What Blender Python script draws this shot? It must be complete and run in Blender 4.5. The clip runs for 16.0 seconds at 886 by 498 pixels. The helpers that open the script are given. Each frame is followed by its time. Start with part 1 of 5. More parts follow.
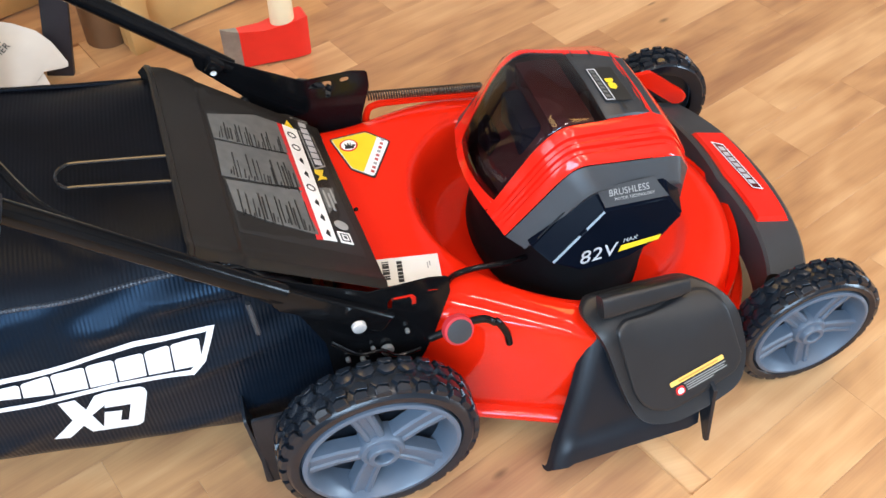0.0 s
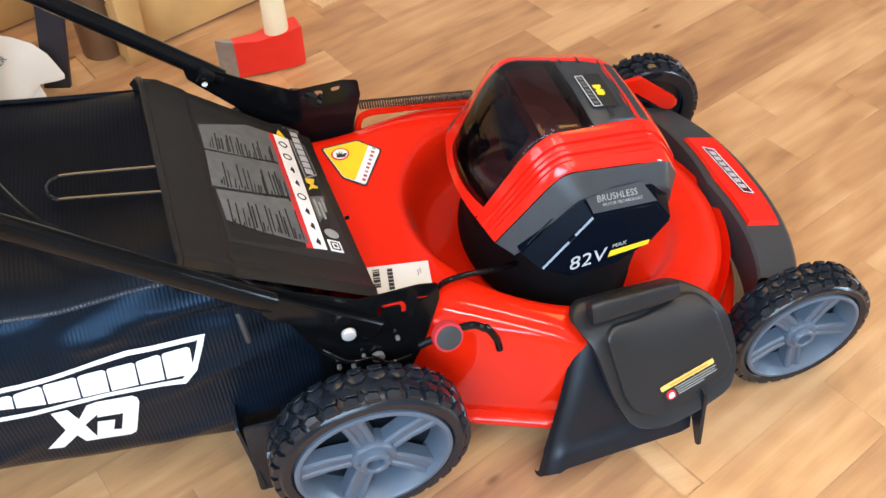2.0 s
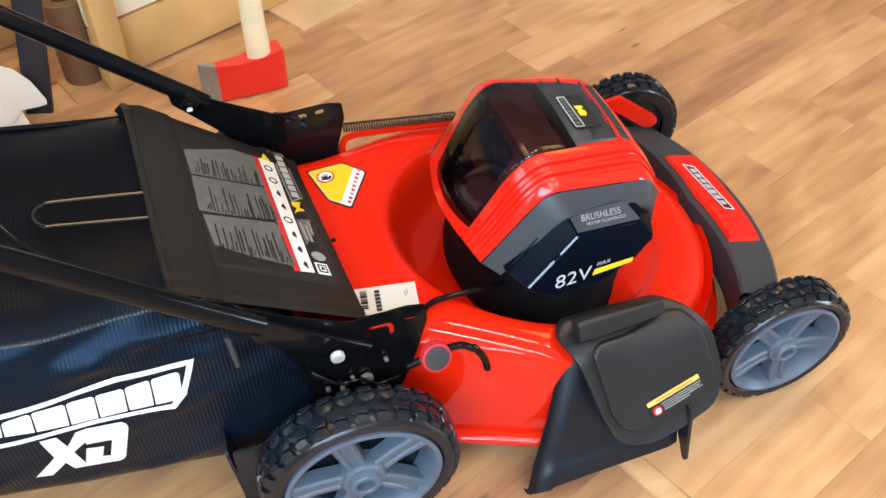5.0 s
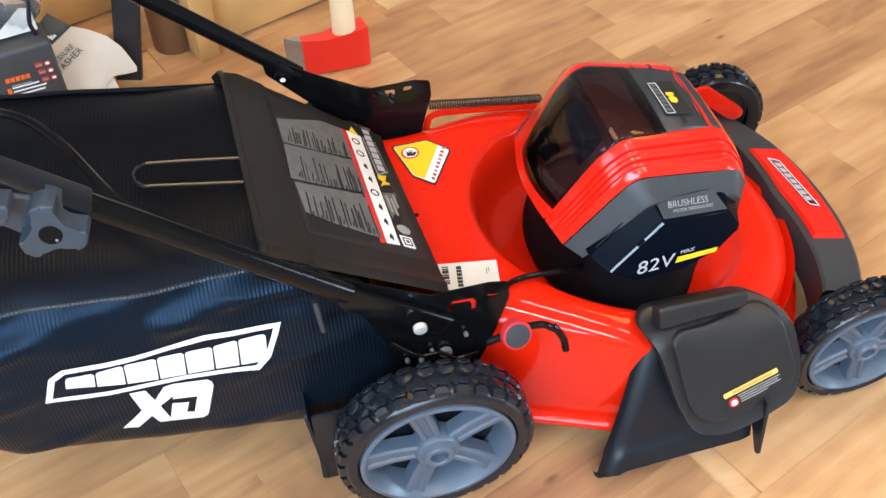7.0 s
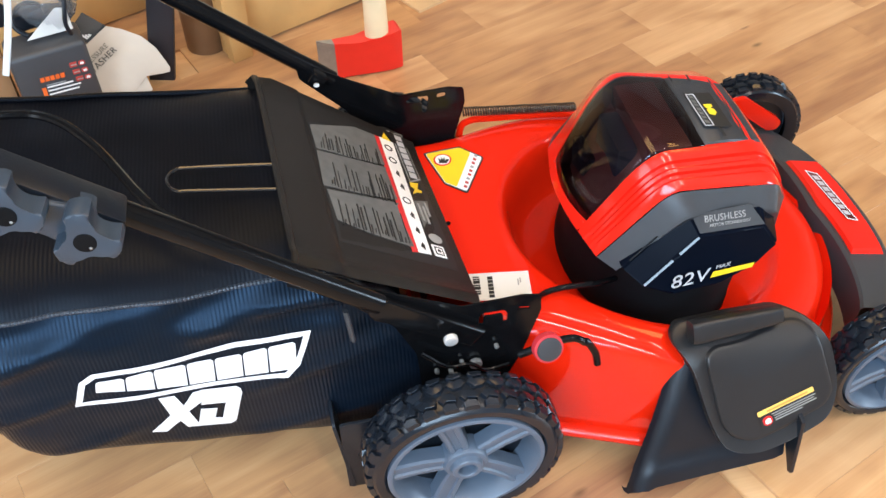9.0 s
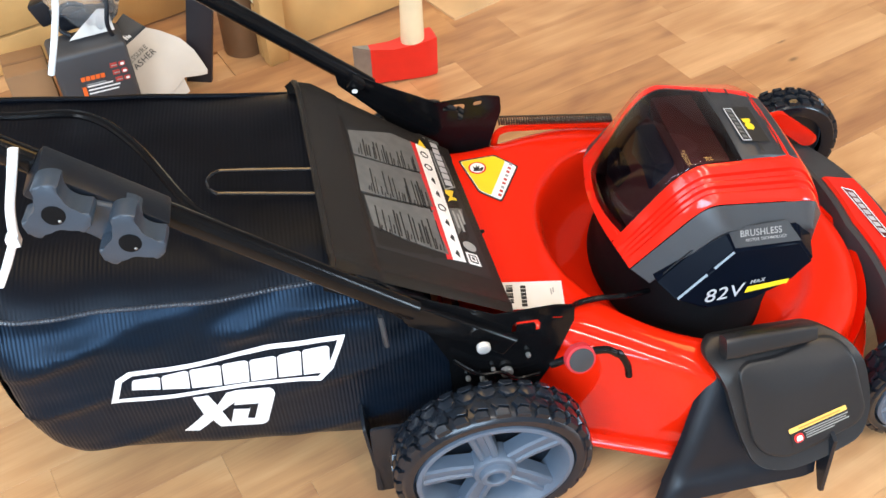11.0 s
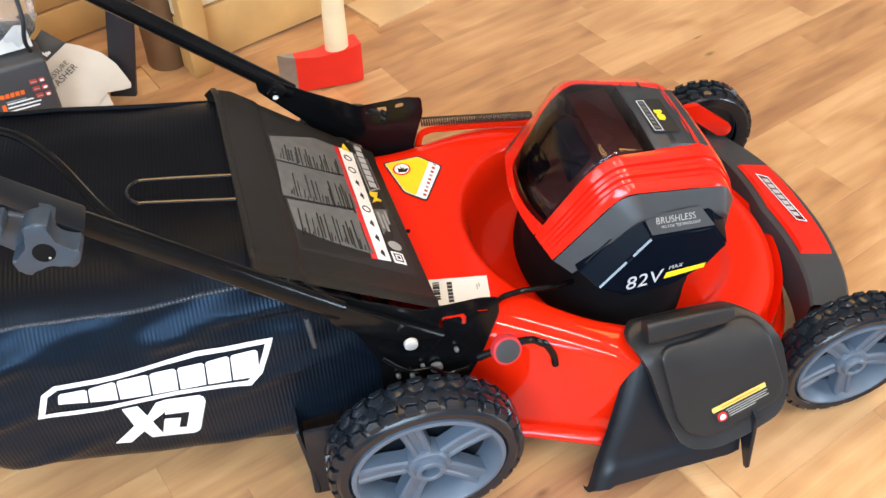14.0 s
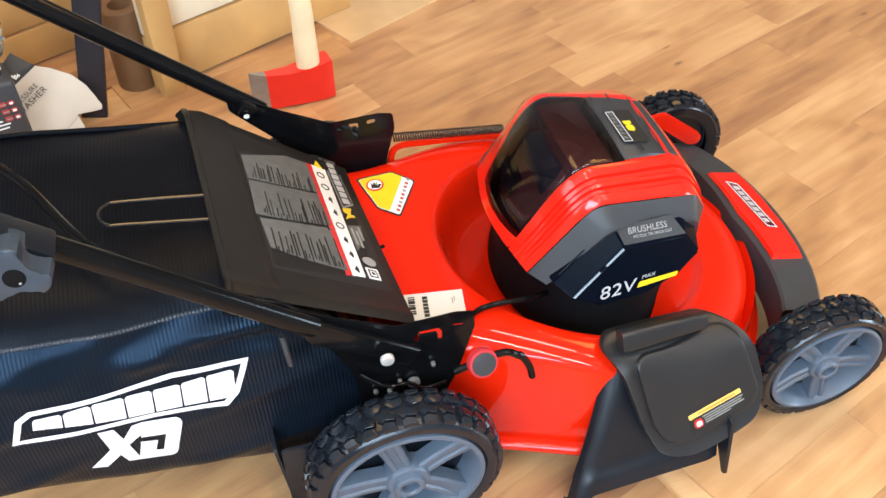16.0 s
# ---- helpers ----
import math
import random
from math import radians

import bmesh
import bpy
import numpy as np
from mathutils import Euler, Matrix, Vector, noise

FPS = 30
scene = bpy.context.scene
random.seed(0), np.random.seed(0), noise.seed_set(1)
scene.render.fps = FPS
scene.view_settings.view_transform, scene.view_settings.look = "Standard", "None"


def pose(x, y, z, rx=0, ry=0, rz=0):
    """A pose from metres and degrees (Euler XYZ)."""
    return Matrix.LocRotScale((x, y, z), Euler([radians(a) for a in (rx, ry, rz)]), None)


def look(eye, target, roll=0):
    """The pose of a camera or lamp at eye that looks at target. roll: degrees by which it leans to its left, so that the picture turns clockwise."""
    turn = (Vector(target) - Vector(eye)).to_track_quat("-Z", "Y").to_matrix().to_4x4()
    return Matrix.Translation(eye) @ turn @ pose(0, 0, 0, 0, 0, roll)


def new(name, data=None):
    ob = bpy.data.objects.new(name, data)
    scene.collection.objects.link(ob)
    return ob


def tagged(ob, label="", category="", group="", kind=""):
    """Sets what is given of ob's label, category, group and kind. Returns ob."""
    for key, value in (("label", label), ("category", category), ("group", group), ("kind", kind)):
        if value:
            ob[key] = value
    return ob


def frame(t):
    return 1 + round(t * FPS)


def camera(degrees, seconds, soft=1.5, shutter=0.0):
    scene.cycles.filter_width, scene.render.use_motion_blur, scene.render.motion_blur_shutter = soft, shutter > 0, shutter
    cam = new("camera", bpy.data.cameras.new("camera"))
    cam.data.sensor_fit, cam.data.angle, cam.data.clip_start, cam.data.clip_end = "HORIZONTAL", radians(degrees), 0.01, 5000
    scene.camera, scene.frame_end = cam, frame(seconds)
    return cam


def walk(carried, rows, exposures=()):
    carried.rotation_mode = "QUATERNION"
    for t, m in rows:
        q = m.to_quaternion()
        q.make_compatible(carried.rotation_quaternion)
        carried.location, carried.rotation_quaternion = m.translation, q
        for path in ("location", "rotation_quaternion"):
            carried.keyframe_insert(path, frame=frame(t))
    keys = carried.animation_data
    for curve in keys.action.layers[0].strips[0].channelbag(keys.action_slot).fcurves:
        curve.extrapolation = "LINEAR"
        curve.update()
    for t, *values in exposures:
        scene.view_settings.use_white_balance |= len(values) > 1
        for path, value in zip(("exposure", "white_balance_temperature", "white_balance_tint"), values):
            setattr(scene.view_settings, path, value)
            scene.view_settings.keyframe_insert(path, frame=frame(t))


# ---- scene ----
import mathutils.geometry

cam = camera(50.75, 16.0)
ROWS = [
    (0.0, -0.0918, -0.9144, 1.1324, 43.430, 0.187, -16.345),
    (0.5, -0.0917, -0.9158, 1.1365, 43.520, 0.772, -13.823),
    (1.0, -0.0925, -0.9245, 1.1372, 44.305, 0.794, -14.840),
    (1.5, -0.0804, -0.9242, 1.1357, 44.169, 0.364, -15.451),
    (2.0, -0.0743, -0.9247, 1.1370, 43.879, 0.821, -16.537),
    (2.5, -0.0783, -0.9263, 1.1383, 44.209, 0.462, -17.476),
    (3.0, -0.0782, -0.9260, 1.1396, 44.278, 0.834, -17.629),
    (5.5, -0.0848, -0.9263, 1.1484, 44.970, 0.579, -17.996),
    (6.0, -0.1104, -0.9312, 1.1465, 44.696, 0.655, -15.903),
    (6.5, -0.1186, -0.9348, 1.1461, 44.472, 0.921, -14.115),
    (7.0, -0.1234, -0.9327, 1.1463, 44.245, 0.845, -13.510),
    (7.5, -0.1249, -0.9226, 1.1460, 44.117, 0.925, -12.784),
    (8.0, -0.1244, -0.9214, 1.1470, 44.201, 0.694, -12.398),
    (8.5, -0.1268, -0.9163, 1.1474, 44.163, 0.604, -12.171),
    (9.0, -0.1286, -0.9132, 1.1492, 44.170, 1.148, -11.677),
    (9.5, -0.1409, -0.9119, 1.1564, 44.220, 1.167, -9.911),
    (12.0, -0.1433, -0.9165, 1.1552, 44.980, 1.165, -9.621),
    (12.5, -0.1364, -0.9303, 1.1542, 45.257, 1.140, -11.904),
    (13.0, -0.1364, -0.9386, 1.1549, 45.031, 0.694, -12.849),
    (13.5, -0.1242, -0.9382, 1.1570, 44.885, 0.556, -13.192),
    (14.0, -0.1193, -0.9392, 1.1569, 45.048, 0.656, -13.766),
    (14.5, -0.1194, -0.9414, 1.1563, 45.028, 0.701, -14.391),
    (15.0, -0.1124, -0.9402, 1.1556, 45.165, 0.826, -15.272),
    (15.5, -0.1144, -0.9424, 1.1557, 45.267, 0.674, -15.479),
    (16.0, -0.1140, -0.9415, 1.1613, 45.796, 0.738, -15.695),
]
# the clip's camera shifts its brightness and white balance slightly
TONES = [(0.0, -0.02, 6250, 10), (3.0, -0.10, 6400, 10), (5.5, -0.08, 6420, 10), (8.0, -0.05, 6350, 10), (9.5, 0.02, 6400, 10), (12.0, 0.06, 6600, 10), (16.0, 0.06, 6700, 10)]
walk(cam, [(t, pose(x, y, z, rx, ry, rz)) for t, x, y, z, rx, ry, rz in ROWS], TONES)

# ---- world and lights ----
world = bpy.data.worlds.new("world")
scene.world = world
world.use_nodes = True
wn = world.node_tree.nodes
wn["Background"].inputs[0].default_value = (0.9, 0.93, 1.0, 1)
wn["Background"].inputs[1].default_value = 0.3


def area(name, eye, target, sx, sy, watts, colour):
    l = bpy.data.lights.new(name, "AREA")
    l.shape, l.size, l.size_y, l.energy, l.color = "RECTANGLE", sx, sy, watts, colour
    ob = new(name, l)
    ob.matrix_world = look(eye, target)
    return ob


area("window_light", (-1.0, -2.6, 2.0), (0.1, -0.3, 0.1), 2.4, 1.3, 186, (0.57, 0.78, 1.0))
# Cool fill lamp added for the pale floor at right; no opening there
area("right_fill_light", (4.0, -1.3, 1.1), (0.6, -0.8, 0.0), 1.0, 1.8, 132, (0.64, 0.83, 1.0))
for tx, ty, tl, tw in ((0.45, -1.67, 2.40, 31), (0.88, -0.14, 1.20, 14), (1.42, -1.35, 1.20, 11)):
    tube_lamp = area("ceiling_light", (tx, ty, 2.6), (tx, ty, 0.0), tl, 0.10, tw, (1.0, 0.87, 0.75))
    tube_lamp.matrix_world = pose(tx, ty, 2.6, 0, 0, -70)
# Lamp added at left to put highlights on the cover's ribs
area("side_glint_light", (-3.1, -0.7, 1.6), (0.3, -0.1, 0.4), 2.2, 1.6, 75, (0.80, 0.90, 1.0))
# Two wide orange panels added overhead to warm the far floor
area("ceiling_light", (-0.7, 0.7, 2.6), (-0.7, 0.7, 0.0), 0.60, 1.2, 15, (1.0, 0.63, 0.24))
area("ceiling_light", (1.9, 0.7, 2.6), (1.9, 0.7, 0.0), 0.60, 1.2, 19, (1.0, 0.58, 0.17))


# ---- materials ----
def mat(name, colour, rough=0.5, metal=0.0, vary=0.12, scale=30.0, bump=0.0, bscale=200.0, coat=0.0, spec=0.5, wear=0.0):
    """Principled surface with mottling at two scales, roughness variation and fine relief."""
    m = bpy.data.materials.new(name)
    m.use_nodes = True
    nt = m.node_tree
    b = nt.nodes["Principled BSDF"]
    tc = nt.nodes.new("ShaderNodeTexCoord")
    n1 = nt.nodes.new("ShaderNodeTexNoise")
    n1.inputs["Scale"].default_value, n1.inputs["Detail"].default_value = scale, 6
    n2 = nt.nodes.new("ShaderNodeTexNoise")
    n2.inputs["Scale"].default_value, n2.inputs["Detail"].default_value = scale * 0.13, 3
    for n in (n1, n2):
        nt.links.new(tc.outputs["Object"], n.inputs["Vector"])
    add = nt.nodes.new("ShaderNodeMath")
    add.operation = "ADD"
    nt.links.new(n1.outputs[0], add.inputs[0])
    nt.links.new(n2.outputs[0], add.inputs[1])
    mr = nt.nodes.new("ShaderNodeMapRange")
    mr.inputs["From Min"].default_value, mr.inputs["From Max"].default_value = 0.7, 1.3
    mr.inputs["To Min"].default_value, mr.inputs["To Max"].default_value = 1 - vary, 1 + vary
    nt.links.new(add.outputs[0], mr.inputs["Value"])
    mul = nt.nodes.new("ShaderNodeVectorMath")
    mul.operation = "SCALE"
    mul.inputs[0].default_value = colour[:3]
    nt.links.new(mr.outputs[0], mul.inputs["Scale"])
    nt.links.new(mul.outputs[0], b.inputs["Base Color"])
    rr = nt.nodes.new("ShaderNodeMapRange")
    rr.inputs["From Min"].default_value, rr.inputs["From Max"].default_value = 0.3, 0.7
    rr.inputs["To Min"].default_value, rr.inputs["To Max"].default_value = max(rough * 0.8 - wear, 0.02), min(rough * 1.2 + wear, 1)
    nt.links.new(n2.outputs[0], rr.inputs["Value"])
    nt.links.new(rr.outputs[0], b.inputs["Roughness"])
    b.inputs["Metallic"].default_value = metal
    b.inputs["Coat Weight"].default_value = coat
    b.inputs["Coat Roughness"].default_value = 0.04
    b.inputs["Specular IOR Level"].default_value = spec
    if bump:
        n3 = nt.nodes.new("ShaderNodeTexNoise")
        n3.inputs["Scale"].default_value, n3.inputs["Detail"].default_value = bscale, 3
        nt.links.new(tc.outputs["Object"], n3.inputs["Vector"])
        bp = nt.nodes.new("ShaderNodeBump")
        bp.inputs["Strength"].default_value, bp.inputs["Distance"].default_value = bump, 0.001
        nt.links.new(n3.outputs[0], bp.inputs["Height"])
        nt.links.new(bp.outputs[0], b.inputs["Normal"])
    return m


RED = mat("red_gloss_paint", (0.74, 0.017, 0.003), 0.030, 0, 0.05, 8, 0.02, 22, 0.0, 0.40)
REDP = mat("red_plastic", (0.76, 0.017, 0.007), 0.13, 0, 0.05, 12, 0.04, 60, 0.0, 0.5)
BLACKM = mat("black_powder_coat", (0.004, 0.004, 0.0045), 0.13, 0, 0.2, 40, 0.1, 500, 0.0, 0.2)
BLACKP = mat("black_plastic", (0.0080, 0.0105, 0.0150), 0.30, 0, 0.15, 30, 0.25, 900, 0, 0.3)
DOORP = mat("dark_grey_plastic", (0.013, 0.0115, 0.0105), 0.42, 0, 0.12, 25, 0.3, 900, 0, 0.28)
FLAPP = mat("charcoal_plastic", (0.0150, 0.0150, 0.0162), 0.28, 0, 0.12, 25, 0.3, 900, 0, 0.42)
GREYP = mat("grey_plastic", (0.036, 0.038, 0.042), 0.42, 0, 0.1, 30, 0.3, 900, 0, 0.4)
NAVYP = mat("blue_black_plastic", (0.003, 0.0045, 0.009), 0.18, 0, 0.1, 30, 0.05, 900, 0.0, 0.02)
RUBBER = mat("tyre_rubber", (0.0090, 0.0120, 0.0170), 0.20, 0, 0.25, 45, 0.18, 160, 0, 0.36)
RIMP = mat("blue_grey_rim_plastic", (0.084, 0.110, 0.148), 0.36, 0, 0.08, 30, 0.15, 700)
KNOBP = mat("grey_knob_plastic", (0.030, 0.043, 0.060), 0.38, 0, 0.1, 40, 0.2, 700)
BROWNP = mat("brown_battery_plastic", (0.15, 0.060, 0.050), 0.3, 0, 0.2, 30, 0.1, 500)
STEEL = mat("bright_steel", (0.85, 0.85, 0.84), 0.35, 0.6, 0.1, 60)
WHITE = mat("white_print", (0.8, 0.8, 0.79), 0.5, 0, 0.05, 60)
PAPER = mat("white_paper", (0.66, 0.64, 0.60), 0.7, 0, 0.06, 20, 0.2, 150)
# White paper with the leaflet's warm light put into its colour
LEAFP = mat("warm_lit_paper", (0.56, 0.49, 0.41), 0.65, 0, 0.06, 20, 0.2, 150)
YELLOW = mat("yellow_label", (0.80, 0.56, 0.02), 0.35, 0, 0.05, 40)
STRIP = mat("golden_label", (0.80, 0.50, 0.12), 0.4, 0, 0.06, 40)
AMBER = mat("amber_label", (0.50, 0.26, 0.05), 0.4, 0, 0.06, 40)
REDL = mat("red_label", (0.62, 0.02, 0.02), 0.4, 0, 0.06, 40)
GREYL = mat("grey_label", (0.11, 0.11, 0.105), 0.4, 0, 0.25, 60)
INK = mat("black_ink", (0.012, 0.012, 0.012), 0.45, 0, 0.1, 40)
CARD = mat("brown_cardboard", (0.60, 0.40, 0.21), 0.8, 0, 0.12, 15, 0.3, 80)
PINE = mat("pine_wood", (0.55, 0.32, 0.115), 0.55, 0, 0.16, 10, 0.2, 60)
ASH = mat("axe_handle_wood", (0.80, 0.64, 0.40), 0.45, 0, 0.1, 14, 0.15, 60)
AXER = mat("axe_red_paint", (0.74, 0.022, 0.012), 0.4, 0, 0.08, 20, 0.2, 200)
DARKL = mat("dark_metal_leg", (0.013, 0.014, 0.020), 0.45, 0, 0.2, 20, 0.2, 200)
DARKRED = mat("dark_red_print", (0.10, 0.012, 0.010), 0.3, 0, 0.1, 60)
SILVER = mat("silver_print", (0.50, 0.50, 0.52), 0.35, 0, 0.1, 60)
GREYT = mat("pale_grey_print", (0.30, 0.30, 0.29), 0.5, 0, 0.1, 60)
LEVR = mat("red_lever_plastic", (0.50, 0.03, 0.04), 0.35, 0, 0.08, 40)
SPRING = mat("dark_spring_steel", (0.09, 0.07, 0.055), 0.35, 0.8, 0.1, 60)
# Motor base black, also painted on door sides and knob holes for shade
MATTE = mat("matt_black_and_shade", (0.004, 0.004, 0.0045), 0.7, 0, 0.2, 40, 0.2, 300, 0, 0.1)
GLOSS = mat("black_gloss_plastic", (0.010, 0.012, 0.016), 0.07, 0, 0.1, 40, 0.03, 300)
# Brown card darkened in colour for the shade on the small box
CARD_SHADED = mat("shaded_brown_card", (0.25, 0.13, 0.055), 0.75, 0, 0.2, 12, 0.3, 80)
STITCH = mat("grey_blue_piping", (0.030, 0.038, 0.052), 0.32, 0, 0.25, 90, 0.3, 500)
WIRE = mat("black_gloss_wire", (0.02, 0.02, 0.022), 0.12, 0.3, 0.1, 60, 0, 1, 0.5)
PRINT = mat("white_screen_print", (0.82, 0.82, 0.82), 0.55, 0, 0.04, 120, 0.2, 600)
STEEL2 = mat("ground_axe_steel", (0.34, 0.33, 0.31), 0.4, 0.7, 0.15, 80, 0.2, 300)
PALE = mat("whitened_pine", (0.80, 0.69, 0.50), 0.6, 0, 0.1, 8, 0.2, 60)
# Brown of the box tape; on the cylinder it carries the gap's shade
DULL_BROWN = mat("dull_brown", (0.19, 0.098, 0.045), 0.6, 0, 0.2, 10, 0.2, 60)
CARTON = mat("dark_grey_carton", (0.045, 0.047, 0.052), 0.5, 0, 0.12, 15, 0.2, 150)
ORANGE = mat("orange_print", (0.75, 0.13, 0.02), 0.5, 0, 0.1, 60)
REDC = mat("dull_red_print", (0.42, 0.05, 0.04), 0.5, 0, 0.15, 60)
CEILING = mat("white_ceiling_paint", (0.46, 0.46, 0.45), 0.85, 0, 0.05, 3, 0.2, 60)
PLASTER = mat("wall_plaster", (0.42, 0.42, 0.42), 0.85, 0, 0.05, 3, 0.2, 60)


def fabric(name, colour, rough, ribs, strength):
    """Coated mesh cloth with fine upright ribs."""
    m = mat(name, colour, rough, 0, 0.18, 9)
    nt = m.node_tree
    b = nt.nodes["Principled BSDF"]
    tc = nt.nodes.new("ShaderNodeTexCoord")
    w = nt.nodes.new("ShaderNodeTexWave")
    w.bands_direction = "X"
    w.inputs["Scale"].default_value, w.inputs["Distortion"].default_value, w.inputs["Detail"].default_value = ribs, 0.6, 1
    nt.links.new(tc.outputs["Object"], w.inputs["Vector"])
    bp = nt.nodes.new("ShaderNodeBump")
    bp.inputs["Strength"].default_value, bp.inputs["Distance"].default_value = strength, 0.0012
    nt.links.new(w.outputs[1], bp.inputs["Height"])
    nt.links.new(bp.outputs[0], b.inputs["Normal"])
    return m


MESH = fabric("navy_black_mesh_cloth", (0.0045, 0.0075, 0.0130), 0.34, 66, 0.36)
# Blue tinted into the sheen; it cancels the floor's warm reflection
MESH.node_tree.nodes["Principled BSDF"].inputs["Specular Tint"].default_value = (0.32, 0.54, 0.84, 1)
MESH.node_tree.nodes["Principled BSDF"].inputs["Specular IOR Level"].default_value = 0.26
CLOTH = fabric("black_bag_cloth", (0.0038, 0.0041, 0.0060), 0.38, 62, 0.19)
CLOTH.node_tree.nodes["Principled BSDF"].inputs["Specular IOR Level"].default_value = 0.13
# Bluish sheen of the top put in as a tint
CLOTH.node_tree.nodes["Principled BSDF"].inputs["Specular Tint"].default_value = (0.72, 0.84, 1.0, 1)


def film_material():
    m = bpy.data.materials.new("clear_film")
    m.use_nodes = True
    b = m.node_tree.nodes["Principled BSDF"]
    b.inputs["Base Color"].default_value = (0.9, 0.92, 0.95, 1)
    b.inputs["Roughness"].default_value = 0.08
    b.inputs["Transmission Weight"].default_value = 0.9
    b.inputs["IOR"].default_value = 1.12
    return m


FILM = film_material()


def smoked_material():
    """Tinted clear plastic: see-through brown with a clean gloss."""
    m = bpy.data.materials.new("smoked_plastic")
    m.use_nodes = True
    N, L = m.node_tree.nodes, m.node_tree.links
    N.remove(N["Principled BSDF"])
    tr, gl, fr, mx = N.new("ShaderNodeBsdfTransparent"), N.new("ShaderNodeBsdfGlossy"), N.new("ShaderNodeFresnel"), N.new("ShaderNodeMixShader")
    tr.inputs["Color"].default_value = (0.48, 0.38, 0.45, 1)
    gl.inputs["Roughness"].default_value = 0.035
    fr.inputs["IOR"].default_value = 1.48
    L.new(fr.outputs[0], mx.inputs[0])
    L.new(tr.outputs[0], mx.inputs[1])
    L.new(gl.outputs[0], mx.inputs[2])
    L.new(mx.outputs[0], N["Material Output"].inputs["Surface"])
    return m


SMOKED = smoked_material()


def plank_material(name, joined):
    """Laminate plank: own tone for each piece, long streaky grain, cloudy figure and a few knots."""
    m = bpy.data.materials.new(name)
    m.use_nodes = True
    N, L = m.node_tree.nodes, m.node_tree.links
    b = N["Principled BSDF"]
    tc = N.new("ShaderNodeTexCoord")
    tone_of = N.new("ShaderNodeNewGeometry").outputs["Random Per Island"] if joined else N.new("ShaderNodeObjectInfo").outputs["Random"]
    shift = N.new("ShaderNodeVectorMath")
    shift.operation = "MULTIPLY_ADD"
    comb = N.new("ShaderNodeCombineXYZ")
    for k in range(3):
        L.new(tone_of, comb.inputs[k])
    L.new(comb.outputs[0], shift.inputs[0])
    shift.inputs[1].default_value = (37, 53, 11)
    L.new(tc.outputs["Object"], shift.inputs[2])

    def noise_of(sx, sy, scale, detail, dist):
        mp = N.new("ShaderNodeMapping")
        mp.inputs["Scale"].default_value = (sx, sy, 1)
        L.new(shift.outputs[0], mp.inputs["Vector"])
        n = N.new("ShaderNodeTexNoise")
        n.inputs["Scale"].default_value, n.inputs["Detail"].default_value, n.inputs["Distortion"].default_value = scale, detail, dist
        L.new(mp.outputs[0], n.inputs["Vector"])
        return n.outputs[0]

    cloud = noise_of(1, 2.4, 4.2, 2.5, 0.7)
    streak = noise_of(1, 16, 3.0, 6, 0.5)
    fine = noise_of(2, 60, 6.0, 4, 0.2)

    def mix(a, c, f):
        n = N.new("ShaderNodeMix")
        n.data_type = "FLOAT"
        n.inputs[0].default_value = f
        L.new(a, n.inputs[2])
        L.new(c, n.inputs[3])
        return n.outputs[0]

    mw = N.new("ShaderNodeMapping")
    mw.inputs["Scale"].default_value = (0.22, 1.0, 1)
    L.new(shift.outputs[0], mw.inputs["Vector"])
    wv = N.new("ShaderNodeTexWave")
    wv.bands_direction = "Y"
    wv.inputs["Scale"].default_value, wv.inputs["Distortion"].default_value = 7.0, 9.0
    wv.inputs["Detail"].default_value, wv.inputs["Detail Scale"].default_value = 1.5, 1.6
    L.new(mw.outputs[0], wv.inputs["Vector"])
    fig = mix(mix(mix(cloud, streak, 0.28), fine, 0.12), wv.outputs[1], 0.05)
    st = N.new("ShaderNodeMapRange")
    st.inputs["From Min"].default_value, st.inputs["From Max"].default_value = 0.35, 0.65
    L.new(fig, st.inputs["Value"])
    own = tone_of
    if not joined:
        sep = N.new("ShaderNodeSeparateColor")
        L.new(N.new("ShaderNodeObjectInfo").outputs["Color"], sep.inputs[0])
        own = sep.outputs[0]
    tone = mix(st.outputs[0], own, 0.54)
    ramp = N.new("ShaderNodeValToRGB")
    e = ramp.color_ramp.elements
    e[0].position, e[0].color = 0.10, (0.25, 0.110, 0.056, 1)
    e[1].position, e[1].color = 0.90, (0.68, 0.420, 0.212, 1)
    k = e.new(0.48)
    k.color = (0.48, 0.258, 0.114, 1)
    L.new(tone, ramp.inputs[0])
    vo = N.new("ShaderNodeTexVoronoi")
    vo.inputs["Scale"].default_value = 7.0
    mp2 = N.new("ShaderNodeMapping")
    mp2.inputs["Scale"].default_value = (0.55, 1.3, 1)
    L.new(shift.outputs[0], mp2.inputs["Vector"])
    L.new(mp2.outputs[0], vo.inputs["Vector"])
    fl = N.new("ShaderNodeMapRange")
    fl.inputs["From Min"].default_value, fl.inputs["From Max"].default_value = 0.02, 0.07
    fl.inputs["To Min"].default_value, fl.inputs["To Max"].default_value = 0.45, 1.0
    L.new(vo.outputs["Distance"], fl.inputs["Value"])
    sc = N.new("ShaderNodeVectorMath")
    sc.operation = "SCALE"
    L.new(ramp.outputs[0], sc.inputs[0])
    L.new(fl.outputs[0], sc.inputs["Scale"])
    L.new(sc.outputs[0], b.inputs["Base Color"])
    rr = N.new("ShaderNodeMapRange")
    rr.inputs["To Min"].default_value, rr.inputs["To Max"].default_value = 0.26, 0.46
    L.new(cloud, rr.inputs["Value"])
    L.new(rr.outputs[0], b.inputs["Roughness"])
    bp = N.new("ShaderNodeBump")
    bp.inputs["Strength"].default_value, bp.inputs["Distance"].default_value = 0.06, 0.001
    L.new(fine, bp.inputs["Height"])
    L.new(bp.outputs[0], b.inputs["Normal"])
    return m


